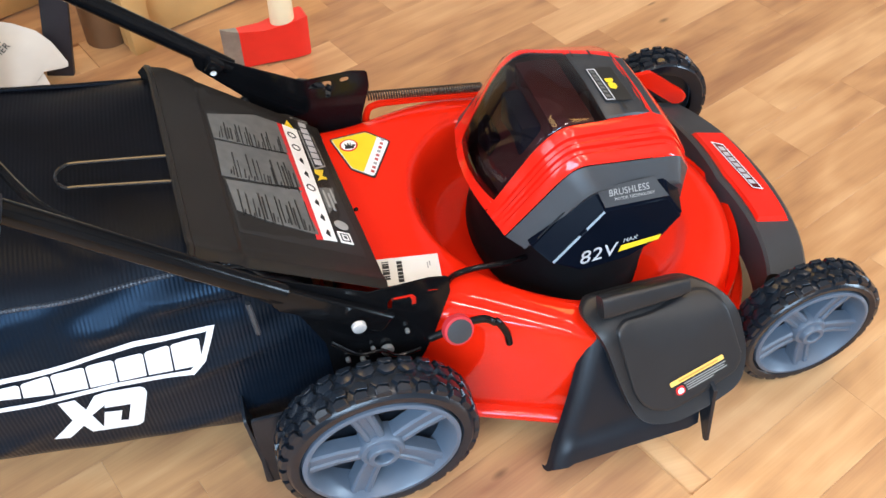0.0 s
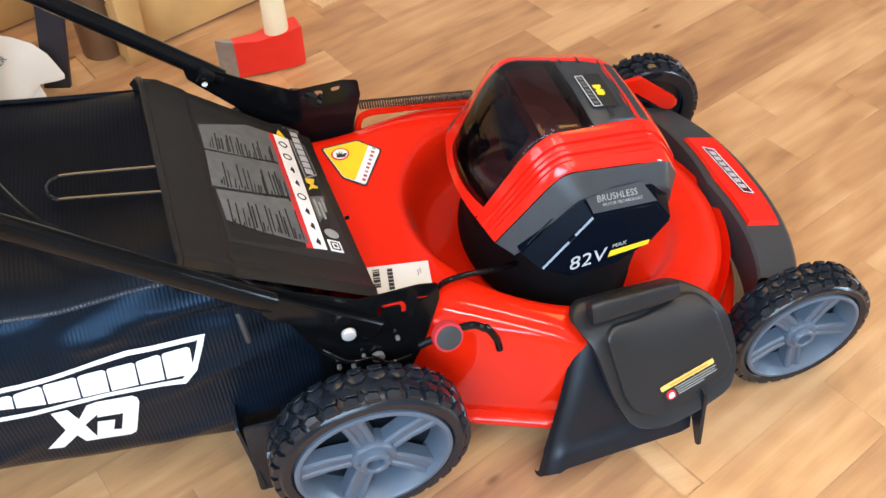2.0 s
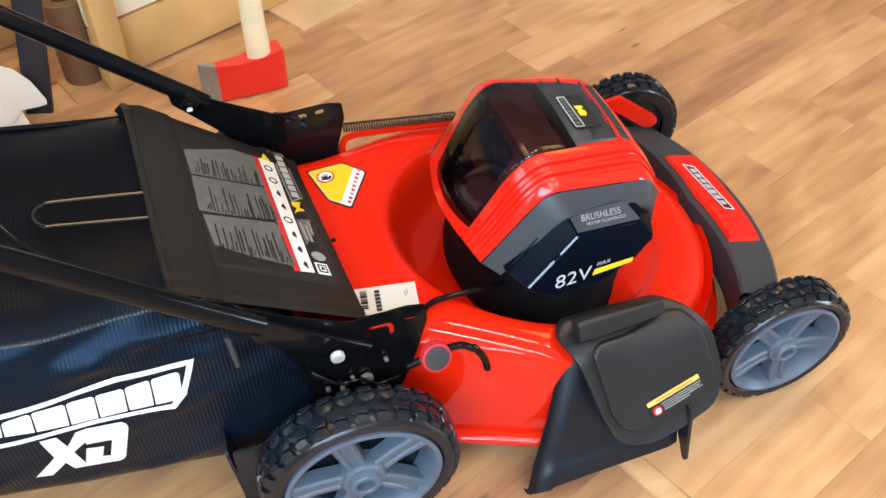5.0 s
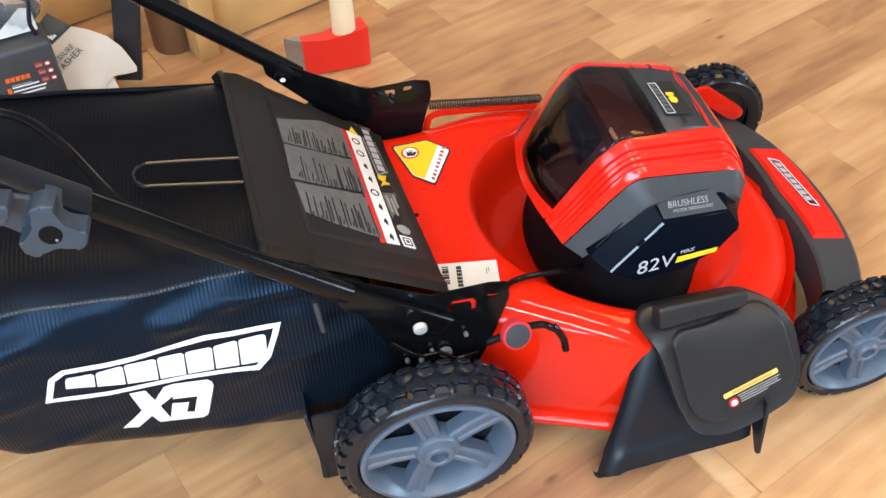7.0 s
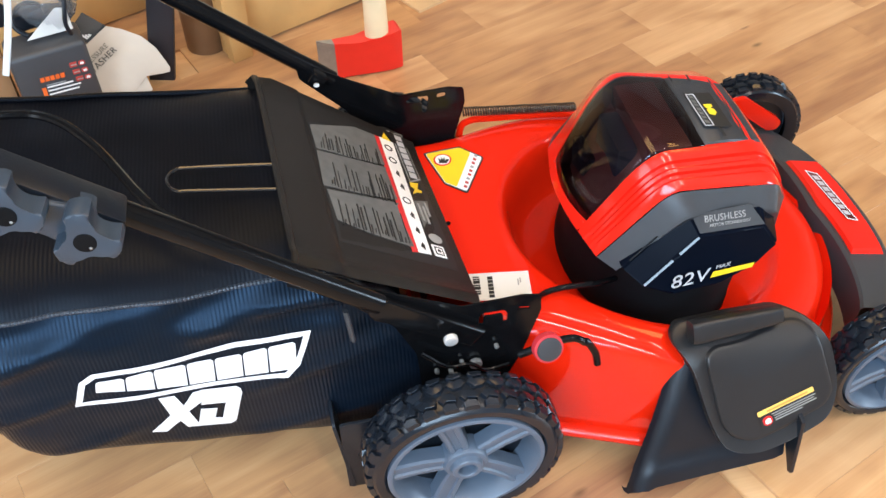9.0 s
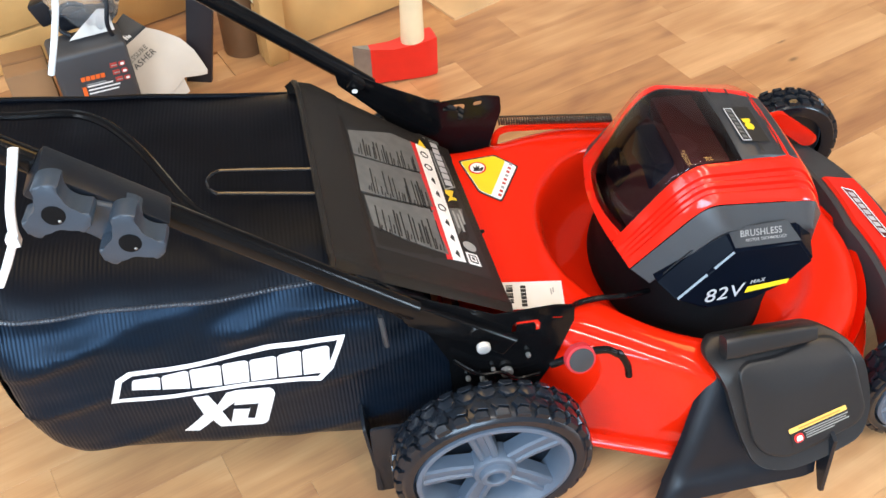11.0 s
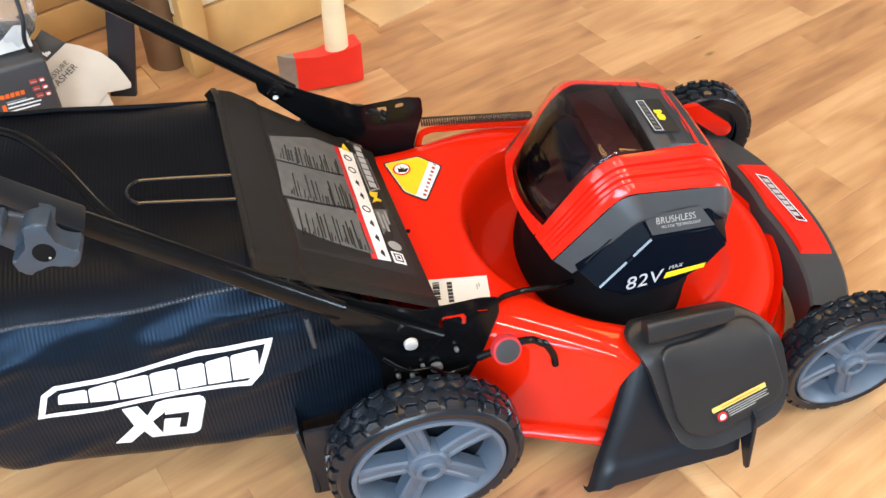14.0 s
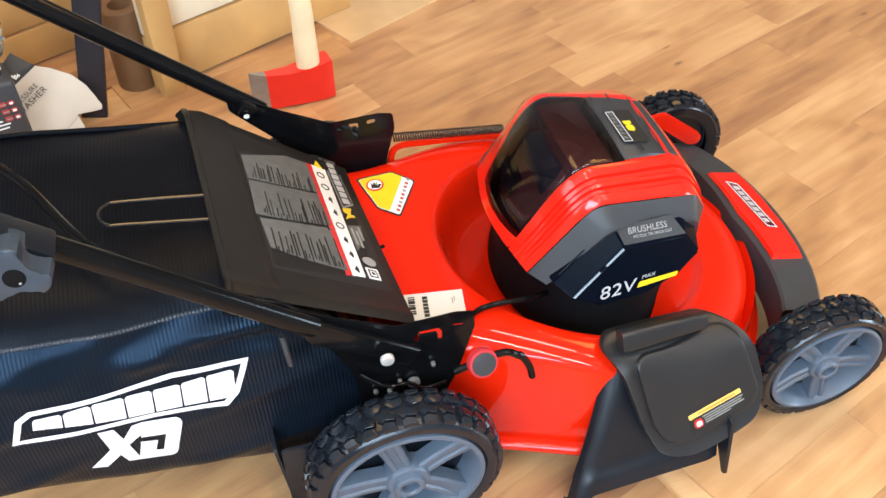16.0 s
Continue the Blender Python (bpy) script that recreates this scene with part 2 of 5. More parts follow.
PLANK = plank_material("oak_laminate", False)
FLOOR = plank_material("oak_laminate_field", True)


# ---- mesh helpers ----
def link(name, bm, material, parent=None, smooth=35):
    me = bpy.data.meshes.new(name)
    bmesh.ops.recalc_face_normals(bm, faces=bm.faces)
    bm.to_mesh(me)
    bm.free()
    me.materials.append(material)
    if smooth:
        me.shade_smooth()
        me.set_sharp_from_angle(angle=radians(smooth))
    ob = new(name, me)
    if parent:
        ob.parent = parent
    return ob


def part(name, bm, material, parent, label="", smooth=35):
    return tagged(link(name, bm, material, parent, smooth), label)


def thing(name, label, category, group="", at=None):
    ob = new(name)
    ob.empty_display_size = 0.05
    if at is not None:
        ob.matrix_world = at
    return tagged(ob, label, category, group)


def box(bm, x0, x1, y0, y1, z0, z1, bevel=0.0, m=None, seg=2):
    r = bmesh.ops.create_cube(bm, size=1.0)
    vs = r["verts"]
    for v in vs:
        v.co = Vector(((x0 + x1) / 2 + v.co.x * (x1 - x0), (y0 + y1) / 2 + v.co.y * (y1 - y0), (z0 + z1) / 2 + v.co.z * (z1 - z0)))
    if bevel:
        es = list({e for v in vs for e in v.link_edges})
        r2 = bmesh.ops.bevel(bm, geom=es, offset=bevel, segments=seg, affect="EDGES", profile=0.5)
        vs = list({v for v in vs if v.is_valid} | set(r2["verts"]))
    if m is not None:
        bmesh.ops.transform(bm, matrix=m, verts=vs)
    return bm


def loft(bm, rings, closed=True, cap0=False, cap1=False):
    vr = [[bm.verts.new(p) for p in r] for r in rings]
    n = len(rings[0])
    for a, b in zip(vr, vr[1:]):
        for i in range(n if closed else n - 1):
            j = (i + 1) % n
            bm.faces.new((a[i], a[j], b[j], b[i]))
    if cap0:
        bm.faces.new(vr[0])
    if cap1:
        bm.faces.new(vr[-1])
    return vr


def lathe(bm, profile, n=48, centre=(0, 0, 0), axis="y", caps=True):
    """profile: (radius, along)."""
    cx, cy, cz = centre
    rings = []
    for r, a in profile:
        ring = []
        for i in range(n):
            t = 2 * math.pi * i / n
            c, s = r * math.cos(t), r * math.sin(t)
            ring.append({"y": (cx + c, cy + a, cz + s), "z": (cx + c, cy + s, cz + a), "x": (cx + a, cy + c, cz + s)}[axis])
        rings.append(ring)
    return loft(bm, rings, True, caps, caps)


def smooth_path(pts, step=6):
    """Catmull-Rom through the points."""
    P = [Vector(p) for p in pts]
    P = [P[0] * 2 - P[1]] + P + [P[-1] * 2 - P[-2]]
    out = []
    for i in range(1, len(P) - 2):
        a, b, c, d = P[i - 1:i + 3]
        for k in range(step):
            t = k / step
            out.append(0.5 * (2 * b + (c - a) * t + (2 * a - 5 * b + 4 * c - d) * t * t + (3 * b - a - 3 * c + d) * t ** 3))
    out.append(P[-2])
    return out


def tube(bm, pts, r, n=12, flat=1.0):
    P = [Vector(p) for p in pts]
    up = Vector((0, 0, 1))
    rings = []
    side = None
    for i, p in enumerate(P):
        d = (P[min(i + 1, len(P) - 1)] - P[max(i - 1, 0)]).normalized()
        if side is None:
            side = d.cross(up if abs(d.z) < 0.95 else Vector((1, 0, 0))).normalized()
        side = (side - d * side.dot(d)).normalized()
        u = side.cross(d)
        rr = r[i] if isinstance(r, (list, tuple)) else r
        rings.append([p + side * rr * flat * math.cos(2 * math.pi * k / n) + u * rr * math.sin(2 * math.pi * k / n) for k in range(n)])
    loft(bm, rings, True, True, True)
    return bm


def prism(bm, poly, depth, m=None, bevel=0.0, seg=2):
    """2D polygon in local xy, thickened along +z, then moved by m."""
    a = [bm.verts.new((x, y, 0)) for x, y in poly]
    b = [bm.verts.new((x, y, depth)) for x, y in poly]
    n = len(poly)
    bm.faces.new(a[::-1])
    top = bm.faces.new(b)
    for i in range(n):
        bm.faces.new((a[i], a[(i + 1) % n], b[(i + 1) % n], b[i]))
    vs = a + b
    if bevel:
        r2 = bmesh.ops.bevel(bm, geom=list(top.edges), offset=bevel, segments=seg, affect="EDGES", profile=0.5)
        vs = list({v for v in vs if v.is_valid} | set(r2["verts"]))
    if m is not None:
        bmesh.ops.transform(bm, matrix=m, verts=vs)
    return bm


def plate(bm, outer, holes, depth, m):
    """Flat plate with openings cut through it."""
    loops = [[Vector((x, y, 0)) for x, y in loop] for loop in [outer] + holes]
    vs = [bm.verts.new(q) for loop in loops for q in loop]
    faces = []
    for tri in mathutils.geometry.tessellate_polygon(loops):
        try:
            faces.append(bm.faces.new([vs[i] for i in tri]))
        except ValueError:
            pass
    up = bmesh.ops.extrude_face_region(bm, geom=faces)["geom"]
    bmesh.ops.translate(bm, verts=[v for v in up if isinstance(v, bmesh.types.BMVert)], vec=(0, 0, depth))
    bmesh.ops.recalc_face_normals(bm, faces=bm.faces[:])
    bmesh.ops.transform(bm, matrix=m, verts=bm.verts)


def round_poly(poly, r, seg=5):
    """Polygon with rounded corners."""
    out = []
    n = len(poly)
    for i in range(n):
        p, a, b = Vector(poly[i]), Vector(poly[i - 1]), Vector(poly[(i + 1) % n])
        da, db = (a - p), (b - p)
        k = min(r, da.length * 0.45, db.length * 0.45)
        s, e = p + da.normalized() * k, p + db.normalized() * k
        for j in range(seg + 1):
            t = j / seg
            out.append(tuple((1 - t) ** 2 * s + 2 * t * (1 - t) * p + t * t * e))
    return out


def plane(origin, u, v):
    """Frame with x along u, y towards v, z out of the surface."""
    u = Vector(u).normalized()
    w = u.cross(Vector(v)).normalized()
    v = w.cross(u)
    m = Matrix((u, v, w)).transposed().to_4x4()
    m.translation = origin
    return m


def decal(name, poly, m, material, parent, label="", t=0.0006):
    bm = bmesh.new()
    prism(bm, poly, t, m)
    return part(name, bm, material, parent, label, 0)


def rect(x0, x1, y0, y1):
    return [(x0, y0), (x1, y0), (x1, y1), (x0, y1)]


def lettering(name, words, size, m, material, parent, shear=0.0, squeeze=1.0):
    c = bpy.data.curves.new(name, "FONT")
    c.body, c.size, c.extrude, c.shear, c.space_character = words, size, 0.0002, shear, 1.05
    o = bpy.data.objects.new(name, c)
    scene.collection.objects.link(o)
    me = bpy.data.meshes.new_from_object(o.evaluated_get(bpy.context.evaluated_depsgraph_get()))
    bpy.data.objects.remove(o)
    me.transform(m @ Matrix.Diagonal((squeeze, 1, 1, 1)))
    me.materials.clear()
    me.materials.append(material)
    ob = new(name, me)
    ob.parent = parent
    return ob


# ---- setting ----
bm = bmesh.new()
box(bm, -3.2, 4.2, -3.0, 3.4, -0.1, -0.006)
floor = tagged(link("floor", bm, FLOOR, None, 0), "honey oak laminate floor of staggered planks with soft brown grain", "floor", "", "structure")
bm = bmesh.new()
box(bm, -3.2, 4.2, -3.1, 3.5, 2.7, 2.8)
tagged(link("ceiling", bm, CEILING, None, 0), "plain pale plaster ceiling of the shop", "ceiling", "", "structure")
for nm, b in (("wall_north", (-3.2, 4.2, 3.4, 3.5, 0, 2.7)), ("wall_south", (-3.2, 4.2, -3.1, -3.0, 0, 2.7)),
              ("wall_east", (4.2, 4.3, -3.1, 3.5, 0, 2.7)), ("wall_west", (-3.3, -3.2, -3.1, 3.5, 0, 2.7))):
    bm = bmesh.new()
    box(bm, *b)
    tagged(link(nm, bm, PLASTER, None, 0), "plain pale plastered wall of the shop", "wall", "", "structure")

# ---- lawn mower ----
mower = thing("lawn_mower", "red cordless lawn mower with black handle and grey five-spoke wheels", "lawn mower")
CX, CY = 0.335, -0.008


def wheel(name, x, y, r, w, side, turn, rim_r, root_label):
    """Wheel with its outer face at y, on the side -1 (right) or 1 (left)."""
    m = pose(x, y, r) @ (Matrix.Identity(4) if side < 0 else Matrix.Diagonal((1, -1, 1, 1)))
    k = r / 0.127
    root = tagged(new(name), root_label)
    root.parent = mower
    bm = bmesh.new()
    lip = rim_r + 0.001
    prof = [(lip, 0.010), (lip, 0.004), (lip + 0.003, 0.001), (lip + 0.006, 0.0005), (r - 0.013 * k, 0.0), (r - 0.009 * k, 0.003), (r - 0.0065 * k, 0.008), (r - 0.0055, 0.014), (r - 0.005, w / 2),
            (r - 0.0055, w - 0.014), (r - 0.0065 * k, w - 0.008), (r - 0.009 * k, w - 0.003), (r - 0.013 * k, w), (lip, w - 0.002), (lip - 0.006, w - 0.004)]
    lathe(bm, prof, 72, caps=False)
    n = 31 if k > 0.95 else 28
    half = w / 2

    def crown(yy):
        e = max(0.0, abs(yy - half) - w * 0.33) / (w * 0.17)
        return r - 0.0075 * min(e, 1.15) ** 2 * k

    def lug(a0, da, shape, h=0.0052, shrink=0.91):
        q = [(a0 + da * fa, fy * w) for fa, fy in shape]
        ca, cy = sum(a for a, _ in q) / len(q), sum(b for _, b in q) / len(q)
        base = [bm.verts.new(((crown(yy) - h) * math.cos(a), yy, (crown(yy) - h) * math.sin(a))) for a, yy in q]
        top = [bm.verts.new((crown(yy) * math.cos(ca + (a - ca) * shrink), cy + (yy - cy) * shrink, crown(yy) * math.sin(ca + (a - ca) * shrink))) for a, yy in q]
        worn = [bm.verts.new(((crown(cy + (yy - cy) * 0.8) + 0.0003) * math.cos(ca + (a - ca) * 0.8), cy + (yy - cy) * 0.8, (crown(cy + (yy - cy) * 0.8) + 0.0003) * math.sin(ca + (a - ca) * 0.8))) for a, yy in q]
        bm.faces.new(worn)
        for j in range(len(q)):
            bm.faces.new((top[j], top[(j + 1) % len(q)], worn[(j + 1) % len(q)], worn[j]))
            bm.faces.new((base[j], base[(j + 1) % len(q)], top[(j + 1) % len(q)], top[j]))

    step = 2 * math.pi / n
    for i in range(n):
        a = i * step
        lug(a, step, ((0.05, 0.06), (0.80, 0.06), (0.84, 0.17), (0.60, 0.24), (0.16, 0.20)))
        lug(a, step, ((0.10, 0.24), (0.58, 0.28), (0.74, 0.22), (0.96, 0.34), (0.62, 0.49), (0.22, 0.46), (0.02, 0.36)))
        lug(a + step / 2, step, ((0.10, 0.76), (0.58, 0.72), (0.74, 0.78), (0.96, 0.66), (0.62, 0.51), (0.22, 0.54), (0.02, 0.64)))
        lug(a + step / 2, step, ((0.05, 0.94), (0.80, 0.94), (0.84, 0.83), (0.60, 0.76), (0.16, 0.80)))
    bmesh.ops.transform(bm, matrix=m, verts=bm.verts)
    part("tyre", bm, RUBBER, root, "black rubber tyre with chunky block tread", 30)
    bm = bmesh.new()
    R = rim_r
    lathe(bm, [(R, 0.008), (R, 0.0), (R - 0.003, -0.0015), (R - 0.006 * k, -0.001), (R - 0.008 * k, 0.002), (R - 0.016 * k, 0.022), (R - 0.018 * k, w * 0.62), (R, w * 0.62)], 64, caps=False)
    bmesh.ops.transform(bm, matrix=m, verts=bm.verts)
    part("rim", bm, RIMP, root, "blue-grey plastic rim ring", 40)
    for i in range(5):
        bm = bmesh.new()
        a = 2 * math.pi * i / 5 + turn
        r0, r1 = 0.019 * k, R - 0.009 * k
        w0, w1 = 0.0125 * k, 0.0150 * k
        sec = []
        for rr, hw, d in ((r0, w0, 0.008), (r0 + (r1 - r0) * 0.5, (w0 + w1) / 2, 0.0085), (r1 - 0.004, w1, 0.006), (r1, w1, 0.005)):
            sec.append([(rr, -hw * 1.1, d + 0.020), (rr, -hw, d + 0.003), (rr, -hw * 0.8, d), (rr, -hw * 0.42, d), (rr, -hw * 0.30, d + 0.0028), (rr, hw * 0.30, d + 0.0028), (rr, hw * 0.42, d), (rr, hw * 0.8, d), (rr, hw, d + 0.003), (rr, hw * 1.1, d + 0.020)])
        rings = [[(x_ * math.cos(a) - t_ * math.sin(a), y_, x_ * math.sin(a) + t_ * math.cos(a)) for x_, t_, y_ in s] for s in sec]
        loft(bm, rings, True, True, True)
        bmesh.ops.transform(bm, matrix=m, verts=bm.verts)
        part("spoke", bm, RIMP, root, "", 25)
    bm = bmesh.new()
    lathe(bm, [(0.030 * k, 0.03), (0.029 * k, 0.008), (0.0265 * k, 0.004), (0.021 * k, 0.003), (0.0195 * k, -0.003), (0.018 * k, -0.0045), (0.0130 * k, -0.0045), (0.0118 * k, -0.003), (0.0112 * k, 0.008)], 32)
    bmesh.ops.transform(bm, matrix=m, verts=bm.verts)
    part("hub_cap", bm, RIMP, root, "", 30)
    # Black disc added in place of the shade seen between the spokes
    bm = bmesh.new()
    lathe(bm, [(R - 0.004, w * 0.62), (R - 0.004, w * 0.70)], 40)
    bmesh.ops.transform(bm, matrix=m, verts=bm.verts)
    part("shade_disc", bm, BLACKP, root, "dark disc added for the shade behind the open spokes", 30)
    bm = bmesh.new()
    lathe(bm, [(0.028 * k, w * 0.7), (0.03 * k, w + 0.004), (0.012, w + 0.006), (0.012, w + 0.05)], 28)
    bmesh.ops.transform(bm, matrix=m, verts=bm.verts)
    part("axle", bm, BLACKM, root, "black steel axle", 30)
    return root


wheel("rear_wheel", 0.005, -0.314, 0.127, 0.058, -1, 0.58, 0.100, "large rear wheel, grey spokes in a black tyre")
wheel("rear_wheel", 0.0, 0.314, 0.127, 0.058, 1, 0.9, 0.100, "large rear wheel, grey spokes in a black tyre")
wheel("front_wheel", 0.624, -0.284, 0.1055, 0.052, -1, 1.06, 0.084, "small front wheel, grey spokes in a black tyre")
wheel("front_wheel", 0.624, 0.284, 0.1055, 0.052, 1, 0.5, 0.080, "small front wheel seen from its dark inner side")


def half_width(x):
    """Half width of the deck's shoulder along its length."""
    t = sum(min(max((x + k * 0.008 - 0.085) / 0.195, 0), 1) for k in range(-4, 5)) / 9
    return 0.189 + 0.061 * t


def near_half(x):
    """The near shoulder runs in a straight taper from the bracket to the side opening."""
    t = sum(min(max((x + k * 0.006 - 0.080) / 0.205, 0), 1) for k in range(-3, 4)) / 7
    return 0.173 + 0.082 * t


def deck_outline(grow):
    pts = []
    for i in range(31):
        x = 0.0 - grow * 0.2 + (0.335 + grow * 0.2) * i / 30
        pts.append((x, -near_half(max(x, 0)) - grow))
    for i in range(1, 40):
        a = -math.pi / 2 + math.pi * i / 40
        pts.append((0.335 + (0.262 + grow) * math.cos(a), (0.25 + grow) * math.sin(a)))
    for i in range(30, -1, -1):
        x = 0.0 - grow * 0.2 + (0.335 + grow * 0.2) * i / 30
        pts.append((x, half_width(max(x, 0)) + grow))
    for i in range(1, 12):
        a, b = half_width(0) + grow, -near_half(0) - grow
        pts.append((-grow * 0.2, a + (b - a) * i / 12))
    return pts


def deck_top(x):
    t = min(max((x - 0.12) / 0.48, 0), 1)
    return 0.238 - 0.066 * t * t * (3 - 2 * t) - 0.016 * t


bm = bmesh.new()
rings = []
for g, z in ((0.043, 0.050), (0.0475, 0.053), (0.0485, 0.057), (0.0465, 0.0615), (0.0420, 0.0640), (0.0325, 0.0655), (0.0310, 0.084), (0.027, 0.13)):
    rings.append([(x, y, z) for x, y in deck_outline(g)])
shoulder = [(0.0185, 0.047), (0.0160, 0.034), (0.0148, 0.027), (0.0138, 0.022), (0.0122, 0.0180)]
shoulder += [(-0.030 + 0.06 * math.sin(radians(a)), 0.06 - 0.06 * math.cos(radians(a))) for a in (41, 38, 35, 32, 29, 26, 22, 17, 11, 5)]
for g, dz in shoulder:
    rings.append([(x, y, deck_top(x) - dz) for x, y in deck_outline(g)])
base = deck_outline(-0.032)
for f, rad, dz in ((0.0, 0, 0.0), (0.5, 0.222, 0.0), (1, 0.214, 0.001), (1, 0.208, 0.004), (1, 0.202, 0.011), (1, 0.197, 0.024), (1, 0.193, 0.045), (1, 0.189, 0.068), (1, 0.184, 0.084), (1, 0.176, 0.093), (1, 0.165, 0.097), (1, 0.05, 0.098)):
    ring = []
    for x, y in base:
        d = Vector((x - CX, y - CY))
        q = d.normalized() * min(rad if rad else 9, d.length * (1 if f < 1 else 0.985 - 0.1 * (0.235 - rad)))
        p = d.lerp(q, f) if f < 1 else q
        ring.append((CX + p.x, CY + p.y, deck_top(CX + p.x) - dz * (1 if p.x < 0 else max(0.12, 1 - 9 * p.x))))
    rings.append(ring)
loft(bm, rings, True, False, True)
deck = part("deck", bm, RED, mower, "glossy red pressed-steel cutting deck", 60)

# motor base
bm = bmesh.new()
rings = []
for k, z in ((1.00, 0.135), (0.99, 0.150), (0.97, 0.158), (0.94, 0.165), (0.92, 0.180), (0.90, 0.20), (0.90, 0.225), (0.88, 0.245), (0.80, 0.262)):
    rings.append([(CX + 0.008 + 0.127 * k * math.cos(2 * math.pi * i / 48), CY + (0.170 * min(k, 1.02)) * math.sin(2 * math.pi * i / 48), z) for i in range(48)])
loft(bm, rings, True, False, True)
part("motor_base", bm, MATTE, mower, "black motor base under the cover")

# motor cover: red shell, grey skirt, smoked battery window, grey top plate
E1 = [(0.210, 0.070, 0.268), (0.284, 0.090, 0.404), (0.450, 0.070, 0.381), (0.496, 0.060, 0.30)]
E2 = [(0.221, 0.113, 0.262), (0.300, 0.128, 0.374), (0.447, 0.124, 0.356), (0.476, 0.106, 0.31)]
E3 = [(0.238, 0.142, 0.262), (0.319, 0.152, 0.352), (0.450, 0.138, 0.320), (0.467, 0.118, 0.272)]
E4 = [(0.258, 0.115, 0.235), (0.325, 0.140, 0.30), (0.44, 0.13, 0.28), (0.465, 0.105, 0.235)]


def edge(E, s):
    return [Vector((x, CY - 0.002 + s * y, z)) for x, y, z in E]


def cols(E, s):
    """The edge line with extra points along it, rounded at its corners."""
    P = edge(E, s)
    out = []
    for i, p in enumerate(P):
        if 0 < i < len(P) - 1:
            a, b = P[i - 1], P[i + 1]
            pa, pb = p.lerp(a, 0.16), p.lerp(b, 0.16)
            for j in range(5):
                t = j / 4
                out.append((1 - t) ** 2 * pa + 2 * t * (1 - t) * p + t * t * pb)
        else:
            out.append(p)
            if i == 0:
                out.append(p.lerp(P[1], 0.06))
    return out


def lerp_rows(A, B, t):
    return [a.lerp(b, t) for a, b in zip(A, B)]


def sunk(row, d):
    return [p - Vector((-0.35, 0, 0.94)) * d for p in row]


def crown_line(x, v):
    P, Q = edge(E1, -1), edge(E1, 1)
    for i in range(3):
        if x <= P[i + 1].x or i == 2:
            t = (x - P[i].x) / (P[i + 1].x - P[i].x)
            a, b = P[i].lerp(P[i + 1], t), Q[i].lerp(Q[i + 1], t)
            return a.lerp(b, (v + 1) / 2)


def on_top(x, v, h=0.0):
    """Point of the cover's rounded crown: x along, v from -1 (near edge) to 1 (far edge), h above it."""
    w = min(0.024, max(x - 0.2101, 0.0))
    p = sum((crown_line(x + w * k / 3, v) for k in range(-3, 4)), Vector()) / 7
    a, b = crown_line(x - w - 0.001, v), crown_line(x + w + 0.001, v)
    d = (b - a).normalized()
    nrm = Vector((-d.z, 0, d.x)).normalized()
    k = min(1, max(0, (0.40 - x) / 0.14))
    return p + nrm * (h + (0.002 + 0.009 * k) * max(0, 1 - v * v))


LID0, LID1 = 0.2165, 0.362


def lid_start(v):
    return LID0 + 0.004 * v * v


bm = bmesh.new()
n1, f1, n2, f2 = cols(E1, -1), cols(E1, 1), cols(E2, -1), cols(E2, 1)
FAR = 0.84
VV = [-1, -0.96, -0.9, -0.7, -0.4, 0, 0.4, 0.6, 0.75, FAR, 1]
XS = [0.210 + 0.072 * i / 18 for i in range(19)] + [0.286, 0.290, 0.296, 0.304, 0.314, 0.328, 0.340, LID1, 0.37, 0.40, 0.43, 0.444, 0.450, 0.457, 0.47, 0.485, 0.496]
near, far = [on_top(x, -1) for x in XS], [on_top(x, 1) for x in XS]


def along(E, s):
    P = edge(E, s)
    out = []
    for x in XS:
        def at(q):
            for i in range(3):
                if q <= E1[i + 1][0] or i == 2:
                    return P[i].lerp(P[i + 1], (q - E1[i][0]) / (E1[i + 1][0] - E1[i][0]))
        w = min(0.016, x - 0.210, max(0.496 - x, 0))
        out.append(sum((at(x + w * k / 2) for k in range(-2, 3)), Vector()) / 5)
    return out


low_n, low_f = along(E2, -1), along(E2, 1)
rows = [sunk(low_f, 0.004), low_f, lerp_rows(low_f, far, 0.5), lerp_rows(low_f, far, 0.9), far, [on_top(x, 0.92) for x in XS], [on_top(x, FAR) for x in XS]]
loft(bm, rows, False)
rows = [[on_top(x, -0.96) for x in XS], near]
for t, d in ((0.10, 0.0), (0.22, 0.0), (0.27, 0.0065), (0.37, 0.0065), (0.43, 0.0), (0.52, 0.0), (0.57, 0.0065), (0.66, 0.0065), (0.72, 0.0), (0.94, 0.0), (1.0, 0.0015)):
    rows.append([q - Vector((-0.25, -0.55, 0.80)) * d * min(1, 0.15 + abs(i) / 6) for i, q in enumerate(lerp_rows(near, low_n, t))])
loft(bm, rows, False)
loft(bm, [[on_top(0.210 + (lid_start(v) - 0.210) * k / 4, v) for v in VV[1:-1]] for k in range(5)], False)
loft(bm, [[on_top(x, v) for v in VV[1:-1]] for x in XS if x >= LID1], False)
bmesh.ops.remove_doubles(bm, verts=bm.verts, dist=0.0002)
cover = part("motor_cover", bm, REDP, mower, "glossy red faceted motor cover with ribbed shoulder", 30)
for s in (-1, 1):
    bm = bmesh.new()
    a, b, c = cols(E2, s), cols(E3, s), cols(E4, s)
    loft(bm, [sunk(lerp_rows(a, b, 0.0), 0.002), lerp_rows(a, b, 0.05), lerp_rows(a, b, 0.88), sunk(b, 0.0015), lerp_rows(b, c, 0.12), c], False)
    part("skirt", bm, GREYP, cover, "dark grey plastic skirt band", 40)
bm = bmesh.new()
